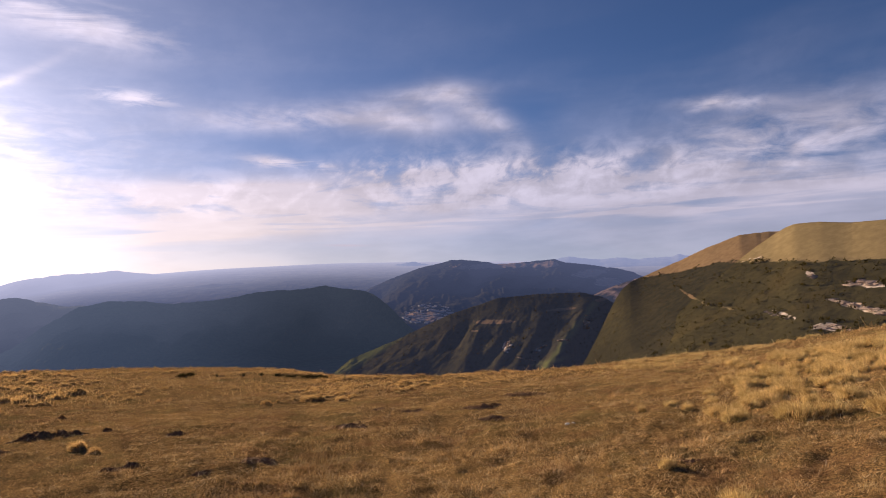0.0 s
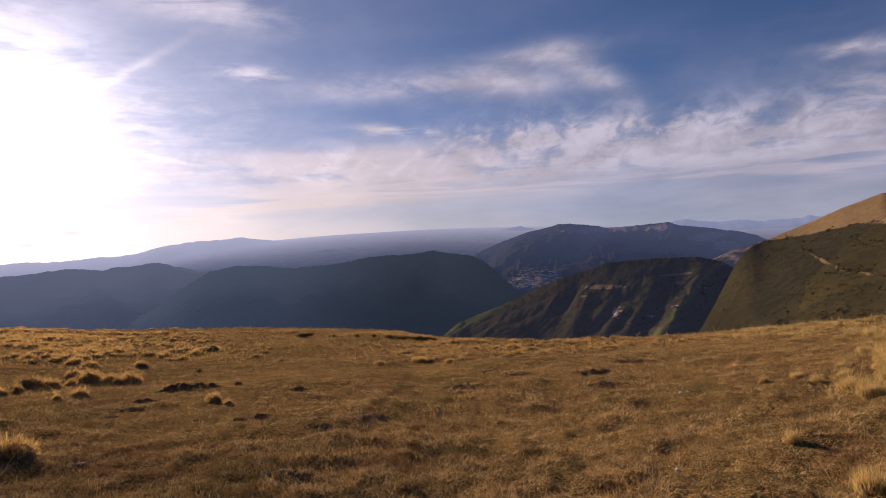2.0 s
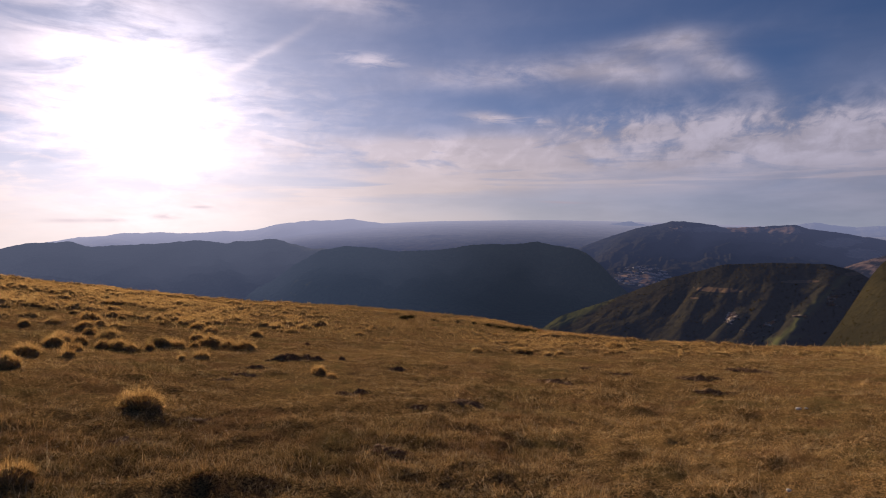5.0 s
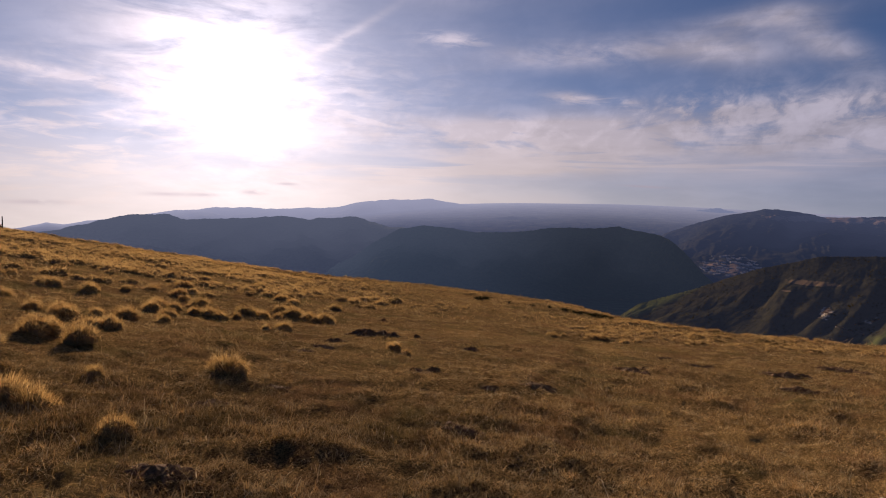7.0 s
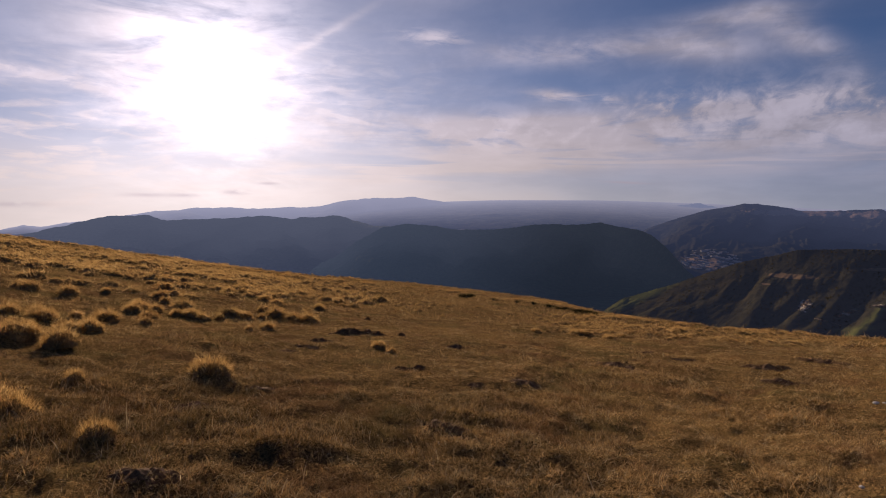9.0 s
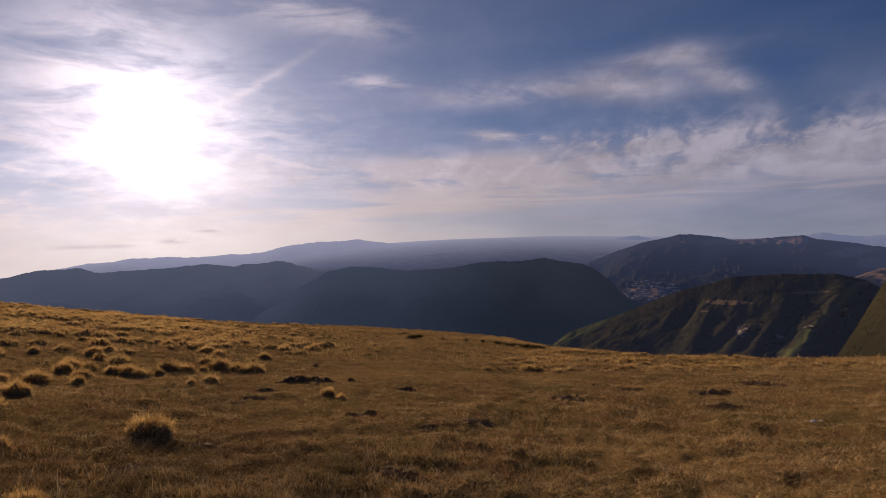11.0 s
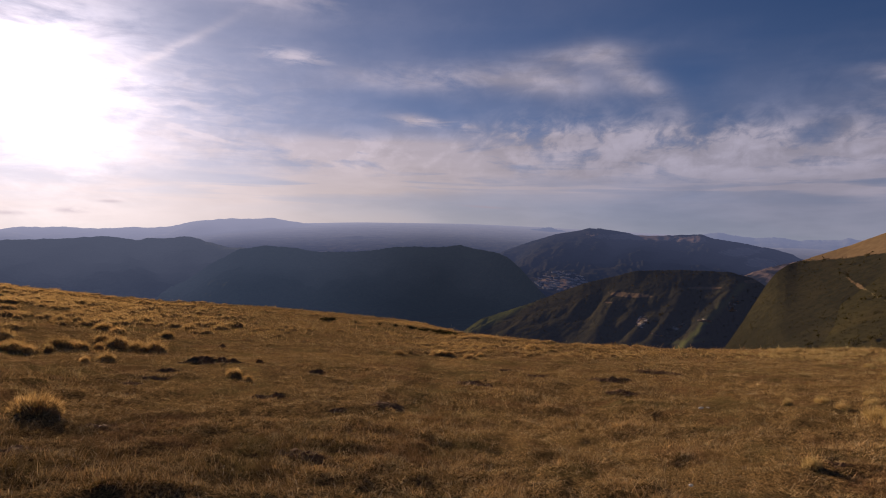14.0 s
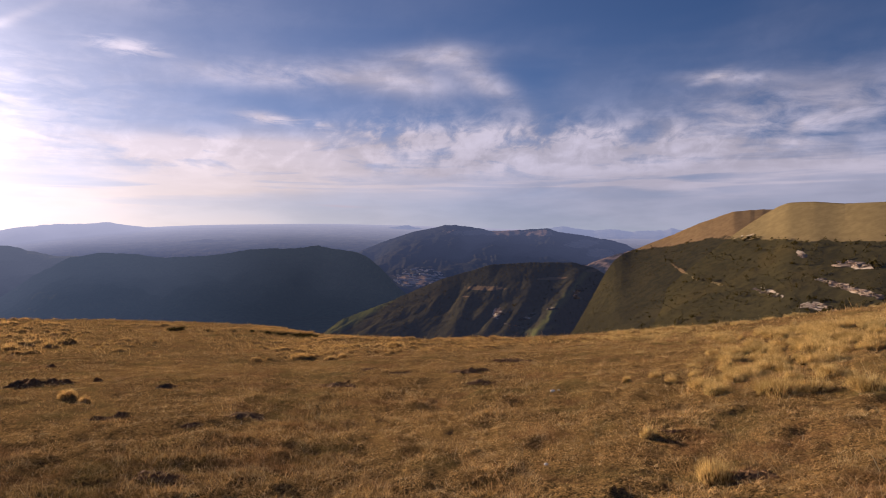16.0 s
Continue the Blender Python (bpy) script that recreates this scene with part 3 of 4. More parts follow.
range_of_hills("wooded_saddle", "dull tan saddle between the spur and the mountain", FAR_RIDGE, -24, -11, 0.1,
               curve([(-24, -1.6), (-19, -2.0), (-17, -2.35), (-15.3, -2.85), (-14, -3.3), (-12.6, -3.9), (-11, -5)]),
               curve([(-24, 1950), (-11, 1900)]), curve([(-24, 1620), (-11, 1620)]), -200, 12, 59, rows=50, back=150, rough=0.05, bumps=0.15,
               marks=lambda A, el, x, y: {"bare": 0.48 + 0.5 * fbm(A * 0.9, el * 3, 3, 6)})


def spur_marks(A, el, x, y):
    return {"bare": most(blot(A, el, -4.2, -5.75, 2.3, 0.28, 0.02), blot(A, el, -10.2, -4.85, 1.8, 0.16, -0.05), blot(A, el, -13.9, -4.1, 0.8, 0.2, -0.15),
                         blot(A, el, -2.6, -6.5, 0.5, 0.1), blot(A, el, -7.0, -9.1, 1.1, 0.07, 0.2)),
            "meadow": most(blot(A, el, 7.2, -8.1, 3.6, 0.6, -0.52) * 0.95, blot(A, el, -9.4, -9.35, 1.8, 0.25, -0.2) * 0.5,
                           # grass strip on the rib, painted lighter for the sun on that side
                           np.clip(1.1 - np.abs(A + 13.5 + (el + 4.3) / 1.16 - 0.5 * fbm(el * 2, A, 3, 4)) * 2.2, 0, 1) * smooth(-el, 3.9, 4.6) * 0.8),
            "rock": most(blot(A, el, -5.4, -8.0, 0.5, 0.8, -0.6, 1.3), blot(A, el, -8.2, -8.3, 0.9, 0.3, -0.45, 1.3), blot(A, el, -12.5, -6.0, 0.45, 0.9, -0.9, 1.3), blot(A, el, -10.4, -7.55, 0.6, 0.16, 0, 1.0)) * 0.6}


def mountain_marks(A, el, x, y):
    line = curve([(-70, -1.2), (-35, -1.4), (-30.7, -1.45), (-26.8, -1.35), (-24.7, -1.15), (-22.5, -1.5), (-20.3, -1.95), (-17, -2.35), (-14, -3.2), (-10, -6)])(A)
    top = np.clip(0.5 + (el - line) * 2.2 + 1.5 * fbm(A * 1.3, el * 3, 4, 9) * smooth(-A, 20, 25), 0, 1)
    return {"bare": most(top, blot(A, el, -21.6, -4.2, 1.4, 0.22, 0.62, 1.4) * 0.8, blot(A, el, -24, -5.0, 1.2, 0.16, 0.3, 1.4) * 0.7),
            "rock": most(blot(A, el, -33.6, -3.2, 1.2, 0.3, 0.1, 1.0), blot(A, el, -33.2, -5.0, 2.6, 0.28, 0.28, 1.1), blot(A, el, -31.3, -6.5, 1.5, 0.38, 0, 1.0), blot(A, el, -28, -5.5, 1.2, 0.14, 0.35, 1.0),
                         blot(A, el, -30.2, -2.5, 0.5, 0.3, 0.4, 1.0), blot(A, el, -26, -1.1, 1.2, 0.25, -0.2, 1.2) * 0.45, blot(A, el, -39, -3.2, 2.5, 0.5, 0.1, 1.0)),
            "meadow": 0 * A}


def spur_ribs(A, up):
    """Two ribs run down the spur's flank to the gully, gentle on the sunny side and steep on the other."""
    out = 0.0
    for foot, top, high, gentle, steep in ((-8.4, -13.6, 36, 1.2, 0.55), (-5.0, -9.8, 13, 0.8, 0.45), (-1.0, -3.4, 13, 1.2, 0.5)):
        off = A - (foot + (top - foot) * up)
        out = out + high * np.exp(-(off / np.where(off > 0, gentle, steep)) ** 2) * np.clip(1 - up, 0, 1) ** 0.6 * smooth(up, 0.0, 0.3)
    return out


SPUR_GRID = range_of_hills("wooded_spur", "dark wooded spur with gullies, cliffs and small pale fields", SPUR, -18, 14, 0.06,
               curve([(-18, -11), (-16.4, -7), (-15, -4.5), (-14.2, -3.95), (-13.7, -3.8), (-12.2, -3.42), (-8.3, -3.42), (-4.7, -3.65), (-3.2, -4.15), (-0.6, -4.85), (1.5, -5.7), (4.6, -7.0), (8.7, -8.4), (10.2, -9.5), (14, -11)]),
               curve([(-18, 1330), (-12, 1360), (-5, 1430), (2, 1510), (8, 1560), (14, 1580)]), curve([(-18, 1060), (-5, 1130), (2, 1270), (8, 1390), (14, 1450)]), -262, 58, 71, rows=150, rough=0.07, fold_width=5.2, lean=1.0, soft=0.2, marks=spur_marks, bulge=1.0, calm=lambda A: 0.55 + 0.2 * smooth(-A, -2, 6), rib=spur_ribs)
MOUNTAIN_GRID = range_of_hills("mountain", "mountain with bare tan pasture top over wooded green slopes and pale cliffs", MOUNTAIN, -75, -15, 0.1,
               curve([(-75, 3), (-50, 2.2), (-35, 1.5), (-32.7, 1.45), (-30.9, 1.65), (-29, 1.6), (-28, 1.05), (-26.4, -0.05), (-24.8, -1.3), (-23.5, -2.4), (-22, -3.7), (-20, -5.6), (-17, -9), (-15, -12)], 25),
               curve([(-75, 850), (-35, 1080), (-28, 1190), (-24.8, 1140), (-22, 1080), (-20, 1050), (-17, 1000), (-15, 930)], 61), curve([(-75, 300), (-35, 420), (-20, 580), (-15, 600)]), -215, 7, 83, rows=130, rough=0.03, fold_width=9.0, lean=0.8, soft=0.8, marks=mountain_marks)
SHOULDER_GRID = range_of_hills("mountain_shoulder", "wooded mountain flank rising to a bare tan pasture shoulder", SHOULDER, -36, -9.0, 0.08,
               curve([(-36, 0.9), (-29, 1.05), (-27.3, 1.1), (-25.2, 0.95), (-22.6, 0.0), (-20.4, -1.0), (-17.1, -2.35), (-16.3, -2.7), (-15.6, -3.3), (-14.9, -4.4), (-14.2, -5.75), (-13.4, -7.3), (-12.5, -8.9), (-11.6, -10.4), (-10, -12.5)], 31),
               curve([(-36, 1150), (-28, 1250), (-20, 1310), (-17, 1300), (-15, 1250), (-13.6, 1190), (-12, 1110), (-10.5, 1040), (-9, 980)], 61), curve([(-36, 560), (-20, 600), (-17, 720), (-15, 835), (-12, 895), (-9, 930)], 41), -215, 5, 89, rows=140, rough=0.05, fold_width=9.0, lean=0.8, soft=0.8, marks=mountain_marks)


# ---- things on the hill ----
rng = np.random.default_rng(7)


def part(name, bm, mat, parent, label=""):
    me = bpy.data.meshes.new(name)
    bm.to_mesh(me)
    bm.free()
    me.materials.append(mat)
    ob = new(name, me)
    ob.parent = parent
    return tagged(ob, label)


def thing(name, label, category, at, group="", turn=0.0, size=1.0):
    ob = new(name)
    ob.empty_display_size = 0.1
    ob.matrix_world = pose(*at, 0, 0, turn) @ Matrix.Scale(size, 4)
    return tagged(ob, label, category, group)


def tussock_blades(count, spread, height, width, segments, g, ring=22, rows=7, upright=False):
    """A brushy tussock: a lumpy heap of thatch, darkened for the shade inside, bristling all over with fine dry blades.
    Vertices, triangles, core triangles.
    """
    wide, tall = spread * 0.36, height * (0.34 if upright else 0.52)
    shift = 9 * g.uniform()

    def lump(t, e):
        return 1 + 1.1 * fbm(np.cos(t) * 1.4 + shift, np.sin(t) * 1.4 + e * 0.8 + shift, 3, 4)

    t, e = g.uniform(0, 2 * np.pi, count), np.arcsin(g.uniform(0.0, 1.0, count) ** 0.8)
    k = lump(t, e)
    base = np.stack([np.cos(t) * np.cos(e) * wide * k, np.sin(t) * np.cos(e) * wide * k, np.sin(e) * tall * k - 0.03], -1)
    way = np.stack([np.cos(t) * np.cos(e), np.sin(t) * np.cos(e), np.sin(e) * wide / tall], -1)
    way = way / np.linalg.norm(way, axis=1)[:, None] * 0.8 + np.array([0, 0, 1.5 if upright else 0.55]) + g.normal(0, 0.42 if upright else 0.45, (count, 3))
    way /= np.linalg.norm(way, axis=1)[:, None]
    length = height * (0.56 if upright else 0.34) * g.lognormal(-0.15, 0.45, count).clip(0.25, 2.0) * (0.55 + 0.45 * np.sin(e))
    side = g.uniform(0, 2 * np.pi, count)
    across = np.stack([np.cos(side), np.sin(side), 0 * side], -1)
    droop = np.stack([np.cos(t), np.sin(t), np.full(count, -0.55)], -1) * g.uniform(0.0, 0.5, count)[:, None]
    verts, faces = [], []
    for i in range(segments + 1):
        q = i / segments
        p = base + (way * q + droop * q * q) * length[:, None]
        w = width * (1 - q * 0.75) * 0.5
        verts += [p] if i == segments else [p - across * w, p + across * w]
    v = np.stack(verts, 1)
    b = np.arange(count)[:, None] * (2 * segments + 1)
    for i in range(segments):
        n = 2 * i
        faces.append(np.concatenate([b + n, b + n + 1, b + n + 2], 1))
        if i < segments - 1:
            faces.append(np.concatenate([b + n + 1, b + n + 3, b + n + 2], 1))
    v = v.reshape(-1, 3)
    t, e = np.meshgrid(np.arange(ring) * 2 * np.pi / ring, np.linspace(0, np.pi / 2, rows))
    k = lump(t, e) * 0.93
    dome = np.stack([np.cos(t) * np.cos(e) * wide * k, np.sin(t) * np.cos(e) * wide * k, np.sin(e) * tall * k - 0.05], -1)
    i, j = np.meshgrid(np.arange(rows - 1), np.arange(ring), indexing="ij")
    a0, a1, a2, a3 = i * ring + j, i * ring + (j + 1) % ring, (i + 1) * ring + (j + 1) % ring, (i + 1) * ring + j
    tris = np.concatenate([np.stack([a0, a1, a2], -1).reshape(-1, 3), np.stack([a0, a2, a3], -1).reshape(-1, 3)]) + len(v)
    return np.concatenate([v, dome.reshape(-1, 3)]), np.concatenate(faces + [tris]), len(tris)


TUSSOCKS = []
for i in range(8):
    v, f, core = tussock_blades(1200, 0.9, 0.36 + 0.015 * i, 0.008 if i < 4 else 0.007, 2, rng, upright=i < 4)
    me = np_mesh("grass_tussock", v, f, TUSSOCK if i < 4 else BROWN_TUSSOCK)
    me.materials.append(SHADE_THATCH if i > 3 else DEEP_SHADE_THATCH)
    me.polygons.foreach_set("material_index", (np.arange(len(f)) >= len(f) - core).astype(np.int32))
    TUSSOCKS.append(me)
SMALL = []
for i in range(7):
    SMALL.append(tussock_blades(230, 0.9, 0.34, 0.016, 1, rng, 10, 4, i < 3))

# tussocks that stand out: azimuth, distance, width
MARKED = [(-24.0, 6.0, 0.42), (-18.7, 7.3, 0.2), (-24.3, 10.2, 0.5), (-28.7, 10.1, 0.8), (-25.4, 11.9, 0.55), (-31.1, 10.2, 0.58), (-34.8, 9.9, 0.64), (-32.2, 11.3, 0.55),
          (-22.4, 12.7, 0.36), (-19.2, 12.6, 0.28), (-16.8, 12.2, 0.2), (-26.7, 12.3, 0.46), (-20.5, 12.0, 0.24), (24.1, 30.4, 0.35), (24.6, 23.8, 0.28), (16.1, 20.2, 0.45), (3.9, 24.3, 0.9),
          (30.4, 12.8, 0.42), (29.3, 12.3, 0.3), (45.2, 8.7, 0.72), (53.7, 5.6, 0.36), (61.6, 6.8, 0.62), (59.6, 6.6, 0.6), (63.5, 5.0, 0.34), (55.3, 7.9, 0.3),
          (58.1, 19.2, 0.69), (55.5, 18.6, 0.72), (57.2, 13.4, 0.72), (56.3, 10.2, 0.62), (52.8, 14.6, 0.65), (50.4, 17.4, 0.62), (50.1, 14.4, 0.38), (47.0, 18.5, 0.9), (48.9, 20.8, 0.65),
          (43.4, 25.8, 0.8), (59.3, 10.6, 0.6), (58.3, 10.8, 0.55), (62.2, 9.5, 0.5), (54.0, 12.3, 0.5), (52.3, 28.3, 0.76), (49.8, 15.5, 0.52), (47.6, 16.8, 0.42), (40.5, 24.5, 0.78),
          (39.4, 23.1, 0.7), (35.8, 23.1, 0.66), (38.1, 18.8, 0.75), (36.8, 18.5, 0.75), (42.1, 18.0, 0.6), (51.1, 16.7, 0.58), (48.5, 23.8, 0.8), (42.3, 30.4, 0.95), (44.3, 44.3, 1.0)]
LABEL = "bristling golden dry grass tussock, backlit by the low sun"


def tussock(az, r, width, tall=1.0):
    x, y, z = ground_point(az, r)
    ob = new("grass_tussock", TUSSOCKS[int(rng.integers(4)) + (4 if az > -13 else 0)])
    if az < 0:
        tall = tall * 1.05
    if -13 < az < 18:
        tall = tall * 0.7
    s = width / 0.9
    ob.matrix_world = pose(x, y, z, 0, 0, float(rng.uniform(0, 360))) @ Matrix.Diagonal((s, s, (s * 0.70 + 0.24 * tall) if az > 20 else (s * 0.50 + 0.34 * tall), 1))
    tagged(ob, LABEL if width > 0.55 else "small tuft of dry golden grass on the turf", "grass tussock", "tussocks on the hillside")


for az, r, w in MARKED:
    tussock(az, r, w, 1.0 if w > 0.4 else 0.75)

# and the many others: thick over the rising ground on both sides, thin along the brow
spots = []
for _ in range(30000):
    az = float(rng.uniform(-48, 74))
    r = float(np.sqrt(rng.uniform(9.5 ** 2, 84 ** 2)))
    if r > REACH(az) + 2:
        continue
    x, y = polar(az, r)
    clump = float(fbm(np.array(x * 0.22), np.array(y * 0.22), 3, 77))
    left = smooth(az, 33 - (r - 10) * 0.02, 43) * smooth(r + 0.35 * max(az - 46, 0), 14, 20) * (1.0 - 0.35 * smooth(r, 40, 80))
    right = smooth(-az, 20, 29) * smooth(r, 9.5, 13) * 1.2
    brow = smooth(r, 17, 24) * (1 - smooth(az, 12, 20)) * 1.1 + smooth(r, 22, 28) * 0.2
    want = max(left * (0.8 + 0.4 * smooth(r, 20, 30)), right, brow) * (0.42 + 3.2 * clump)
    if rng.uniform() < want:
        spots.append((az, r, float(rng.lognormal(-0.62 if az > 30 else -0.75, 0.38))))
spots.sort(key=lambda q: q[1])
for az, r, w in spots[:250]:
    tussock(az, r, min(max(w * 0.85, 0.2), 0.85), float(rng.uniform(0.55, 1.0)))
vs, fs, ms, n = [], [], [], 0
for az, r, w in spots[250:]:
    v, f, core = SMALL[int(rng.integers(3, 7) if az > -13 else rng.integers(3))]
    x, y, z = ground_point(az, r)
    s, a = min(max(w * (1.25 if az > 30 else 1.0), 0.25), 1.3) / 0.9, rng.uniform(0, 6.28)
    c, d = math.cos(a) * s, math.sin(a) * s
    vs.append(v @ np.array([[c, d, 0], [-d, c, 0], [0, 0, s * 0.70 + 0.15 if az > 30 else (s * 0.5 + 0.3) * (0.72 if -13 < az < 20 else 0.8)]]) + np.array([x, y, z]))
    fs.append(f + n)
    ms.append(np.where(np.arange(len(f)) >= len(f) - core, 1, 2 if az > -13 else 0))
    n += len(v)
far = np_mesh("far_tussocks", np.concatenate(vs), np.concatenate(fs), TUSSOCK)
far.materials.append(SHADE_THATCH)
far.materials.append(BROWN_TUSSOCK)
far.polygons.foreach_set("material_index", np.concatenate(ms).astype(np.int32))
tagged(new("far_tussocks", far),
       "scattered dry grass tussocks over the far hillside", "grass", kind="stuff")


def turf_blades(name, label, r0, r1, count, length, width, bent, tint, rough=False, stand=1.28):
    """Short matted straw over the turf, in uneven clumps."""
    az = rng.uniform(-46, 74, count)
    r = np.sqrt(rng.uniform(r0 ** 2, r1 ** 2, count)) if r1 > 20 else rng.uniform(r0, r1, count)
    x, y = polar(az, r)
    clump = fbm(x * 1.6, y * 1.6, 4, 91) + 0.5 * fbm(x * 0.35, y * 0.35, 3, 93)
    keep = (rng.uniform(0, 1, count) < 0.70 + 1.1 * clump + 1.9 * fbm(x * 6, y * 6, 2, 95)) & (r < REACH(az) + 3)
    if rough:
        zone = np.maximum(smooth(az, 32, 42) * smooth(r + 0.3 * np.maximum(az - 46, 0), 11, 17), smooth(-az, 12, 22) * smooth(r, 8.5, 12))
        keep &= (az < 20) | (rng.uniform(0, 1, count) < 0.5)
        keep &= rng.uniform(0, 1, count) < zone * np.clip(0.25 + 3.2 * fbm(x * 0.8, y * 0.8, 3, 41), 0, 1)
    x, y, clump, r = x[keep], y[keep], clump[keep], r[keep]
    m = len(x)
    z = ground_height(x, y) + 0.05 * fbm(x * 3, y * 3, 3, 21) * smooth(np.hypot(x, y), 2, 5)
    a = rng.uniform(0, 2 * np.pi, m)
    tilt = np.clip(rng.normal(stand, 0.24, m) - 0.75 * clump, 0.2, 1.54)
    if rough:
        tilt = np.clip(rng.normal(0.95, 0.35, m), 0.1, 1.45)
    L = length * rng.lognormal(0, 0.4, m) * (1 + 1.4 * clump)
    W = width * rng.uniform(0.6, 1.3, m) * 0.5 * (np.clip(r / 14, 0.45, 1.4) if rough else 1)
    d = np.stack([np.cos(a) * np.sin(tilt), np.sin(a) * np.sin(tilt), np.cos(tilt)], -1)
    s = np.stack([-np.sin(a), np.cos(a), 0 * a], -1) * W[:, None]
    root = np.stack([x, y, z - 0.01], -1)
    tip = root + d * L[:, None]
    b = np.arange(m)[:, None]
    if bent:
        mid = root + d * (L * 0.55)[:, None] + np.array([0, 0, 0.15]) * L[:, None]
        v = np.stack([root - s, root + s, mid - s * 0.8, mid + s * 0.8, tip], 1).reshape(-1, 3)
        f = np.concatenate([np.concatenate([b * 5, b * 5 + 1, b * 5 + 3], 1), np.concatenate([b * 5, b * 5 + 3, b * 5 + 2], 1), np.concatenate([b * 5 + 2, b * 5 + 3, b * 5 + 4], 1)])
    else:
        v = np.stack([root - s, root + s, tip], 1).reshape(-1, 3)
        f = np.concatenate([b * 3, b * 3 + 1, b * 3 + 2], 1)
    tagged(new(name, np_mesh(name, v, f, tint)), label, "grass", kind="stuff")


turf_blades("dry_grass", "short matted straw-coloured grass", 3.6, 10, 300000, 0.060, 0.0050, True, BLADES, stand=1.24)
turf_blades("dry_grass_beyond", "short dry grass on the open hillside", 10, 24, 480000, 0.08, 0.009, False, PALE_BLADES, stand=1.24)
turf_blades("dry_grass_brow", "dry grass towards the brow of the hill", 22, 86, 300000, 0.13, 0.026, False, PALE_BLADES, stand=1.06)
turf_blades("rough_grass", "patches of rough golden grass between the tussocks", 6, 27, 240000, 0.062, 0.008, True, TUSSOCK, True)
turf_blades("loose_straw", "pale loose straws lying on the turf", 3.6, 14, 7000, 0.10, 0.005, True, STRAW, stand=1.42)


# dark heaps of earth and dung on the turf: azimuth, distance, width, height
def clods():
    """A few crumbled lumps of earth: vertices and triangles of each."""
    kinds = []
    for i in range(5):
        bm = bmesh.new()
        bmesh.ops.create_icosphere(bm, subdivisions=1, radius=1.0)
        for p in bm.verts:
            p.co += noise.noise_vector(p.co * 1.3 + Vector((i * 5, 3, 1))) * 0.5
        kinds.append((np.array([p.co[:] for p in bm.verts]), np.array([[p.index for p in f.verts] for f in bm.faces])))
        bm.free()
    return kinds


CLODS = clods()


def heap(az, r, width, height, label):
    """Loose dark earth: a low uneven patch with a ragged rim, strewn with small crumbs."""
    x, y, z = ground_point(az, r)
    root = thing("dirt_mound", label, "dirt mound", (x, y, z), "dirt mounds on the turf")
    seed = int(rng.integers(9999))
    ca, sa = math.cos(radians(az)), math.sin(radians(az))

    def on_turf(px, py):
        return ground_height(x + px * ca - py * sa, y + px * sa + py * ca) - z

    t, q = np.meshgrid(np.linspace(0, 2 * np.pi, 72, endpoint=False), np.linspace(0, 1, 26))
    rim = 0.5 * width * np.clip(0.75 + 1.9 * fbm(np.cos(t) * 2.6 + seed, np.sin(t) * 2.6, 4, 5, 0.65), 0.25, 1.5)
    px, py = np.cos(t) * q * rim, np.sin(t) * q * rim * 0.7
    lump = np.maximum(0.45 + 2.2 * fbm(px * 8 + seed, py * 8, 4, 9, 0.55), -0.15)
    pz = on_turf(px, py) + height * 0.8 * (1 - q ** 4) * lump - 0.012 * q
    earth = new("earth", sheet_mesh("earth", np.stack([px * ca - py * sa, px * sa + py * ca, pz], -1)[:, ::-1], EARTH, wrap=True))
    earth.parent = root
    count = int(40 + 130 * width)
    at = rng.normal(0, 0.24, (count, 2)) * width * np.array([1.0, 0.65])
    core = np.exp(-np.hypot(at[:, 0] / (0.3 * width), at[:, 1] / (0.2 * width)) ** 2)
    cz = on_turf(at[:, 0], at[:, 1]) + height * 0.12 * core
    size = (0.008 + 0.012 * core) * rng.lognormal(0, 0.45, count) * (0.7 + 0.3 * min(width, 1.2))
    vs, fs, n = [], [], 0
    for i in range(count):
        v, f = CLODS[int(rng.integers(5))]
        c, d = math.cos(i * 2.4), math.sin(i * 2.4)
        vs.append((v @ np.array([[c, d, 0], [-d, c, 0], [0, 0, 0.7]])) * size[i] + np.array([at[i, 0] * ca - at[i, 1] * sa, at[i, 0] * sa + at[i, 1] * ca, cz[i]]))
        fs.append(f + n)
        n += len(v)
    loose = new("loose_earth", np_mesh("loose_earth", np.concatenate(vs), np.concatenate(fs), EARTH))
    loose.parent = root
    tagged(loose, kind="stuff")


# the patches at -20.2 and -26.6 stand in for two tufts' cast shade
for az, r, w, h in [(32.6, 15.5, 1.2, 0.20), (31.4, 15.4, 1.0, 0.18), (26.95, 10.1, 0.5, 0.13), (28.0, 10.2, 0.35, 0.06), (17.2, 10.0, 0.8, 0.07), (9.3, 13.7, 1.1, 0.08), (-2.8, 15.3, 1.3, 0.10), (-6.4, 17.7, 1.3, 0.09),
                    (28.25, 16.0, 0.26, 0.16), (23.2, 14.4, 0.55, 0.10), (35.6, 13.8, 0.8, 0.08), (37.1, 12.7, 0.6, 0.06), (6.1, 16.6, 0.8, 0.06), (3.8, 15.9, 0.7, 0.06), (-4.4, 13.2, 0.8, 0.06), (-20.2, 7.5, 0.45, 0.06), (-26.6, 6.0, 0.5, 0.06),
                    (25.0, 6.6, 0.7, 0.06), (21.9, 9.3, 0.4, 0.05), (49.5, 4.6, 0.6, 0.06), (31.4, 19.9, 0.3, 0.12), (38.5, 12.0, 0.5, 0.06), (63.0, 22.5, 1.7, 0.10), (46.5, 7.0, 0.7, 0.04), (40.5, 8.2, 0.6, 0.04)]:
    heap(az, r, w, h, "dark crumbly mound of earth on the dry turf" if h > 0.1 else "low dark patch in the turf, trodden earth or painted shade")


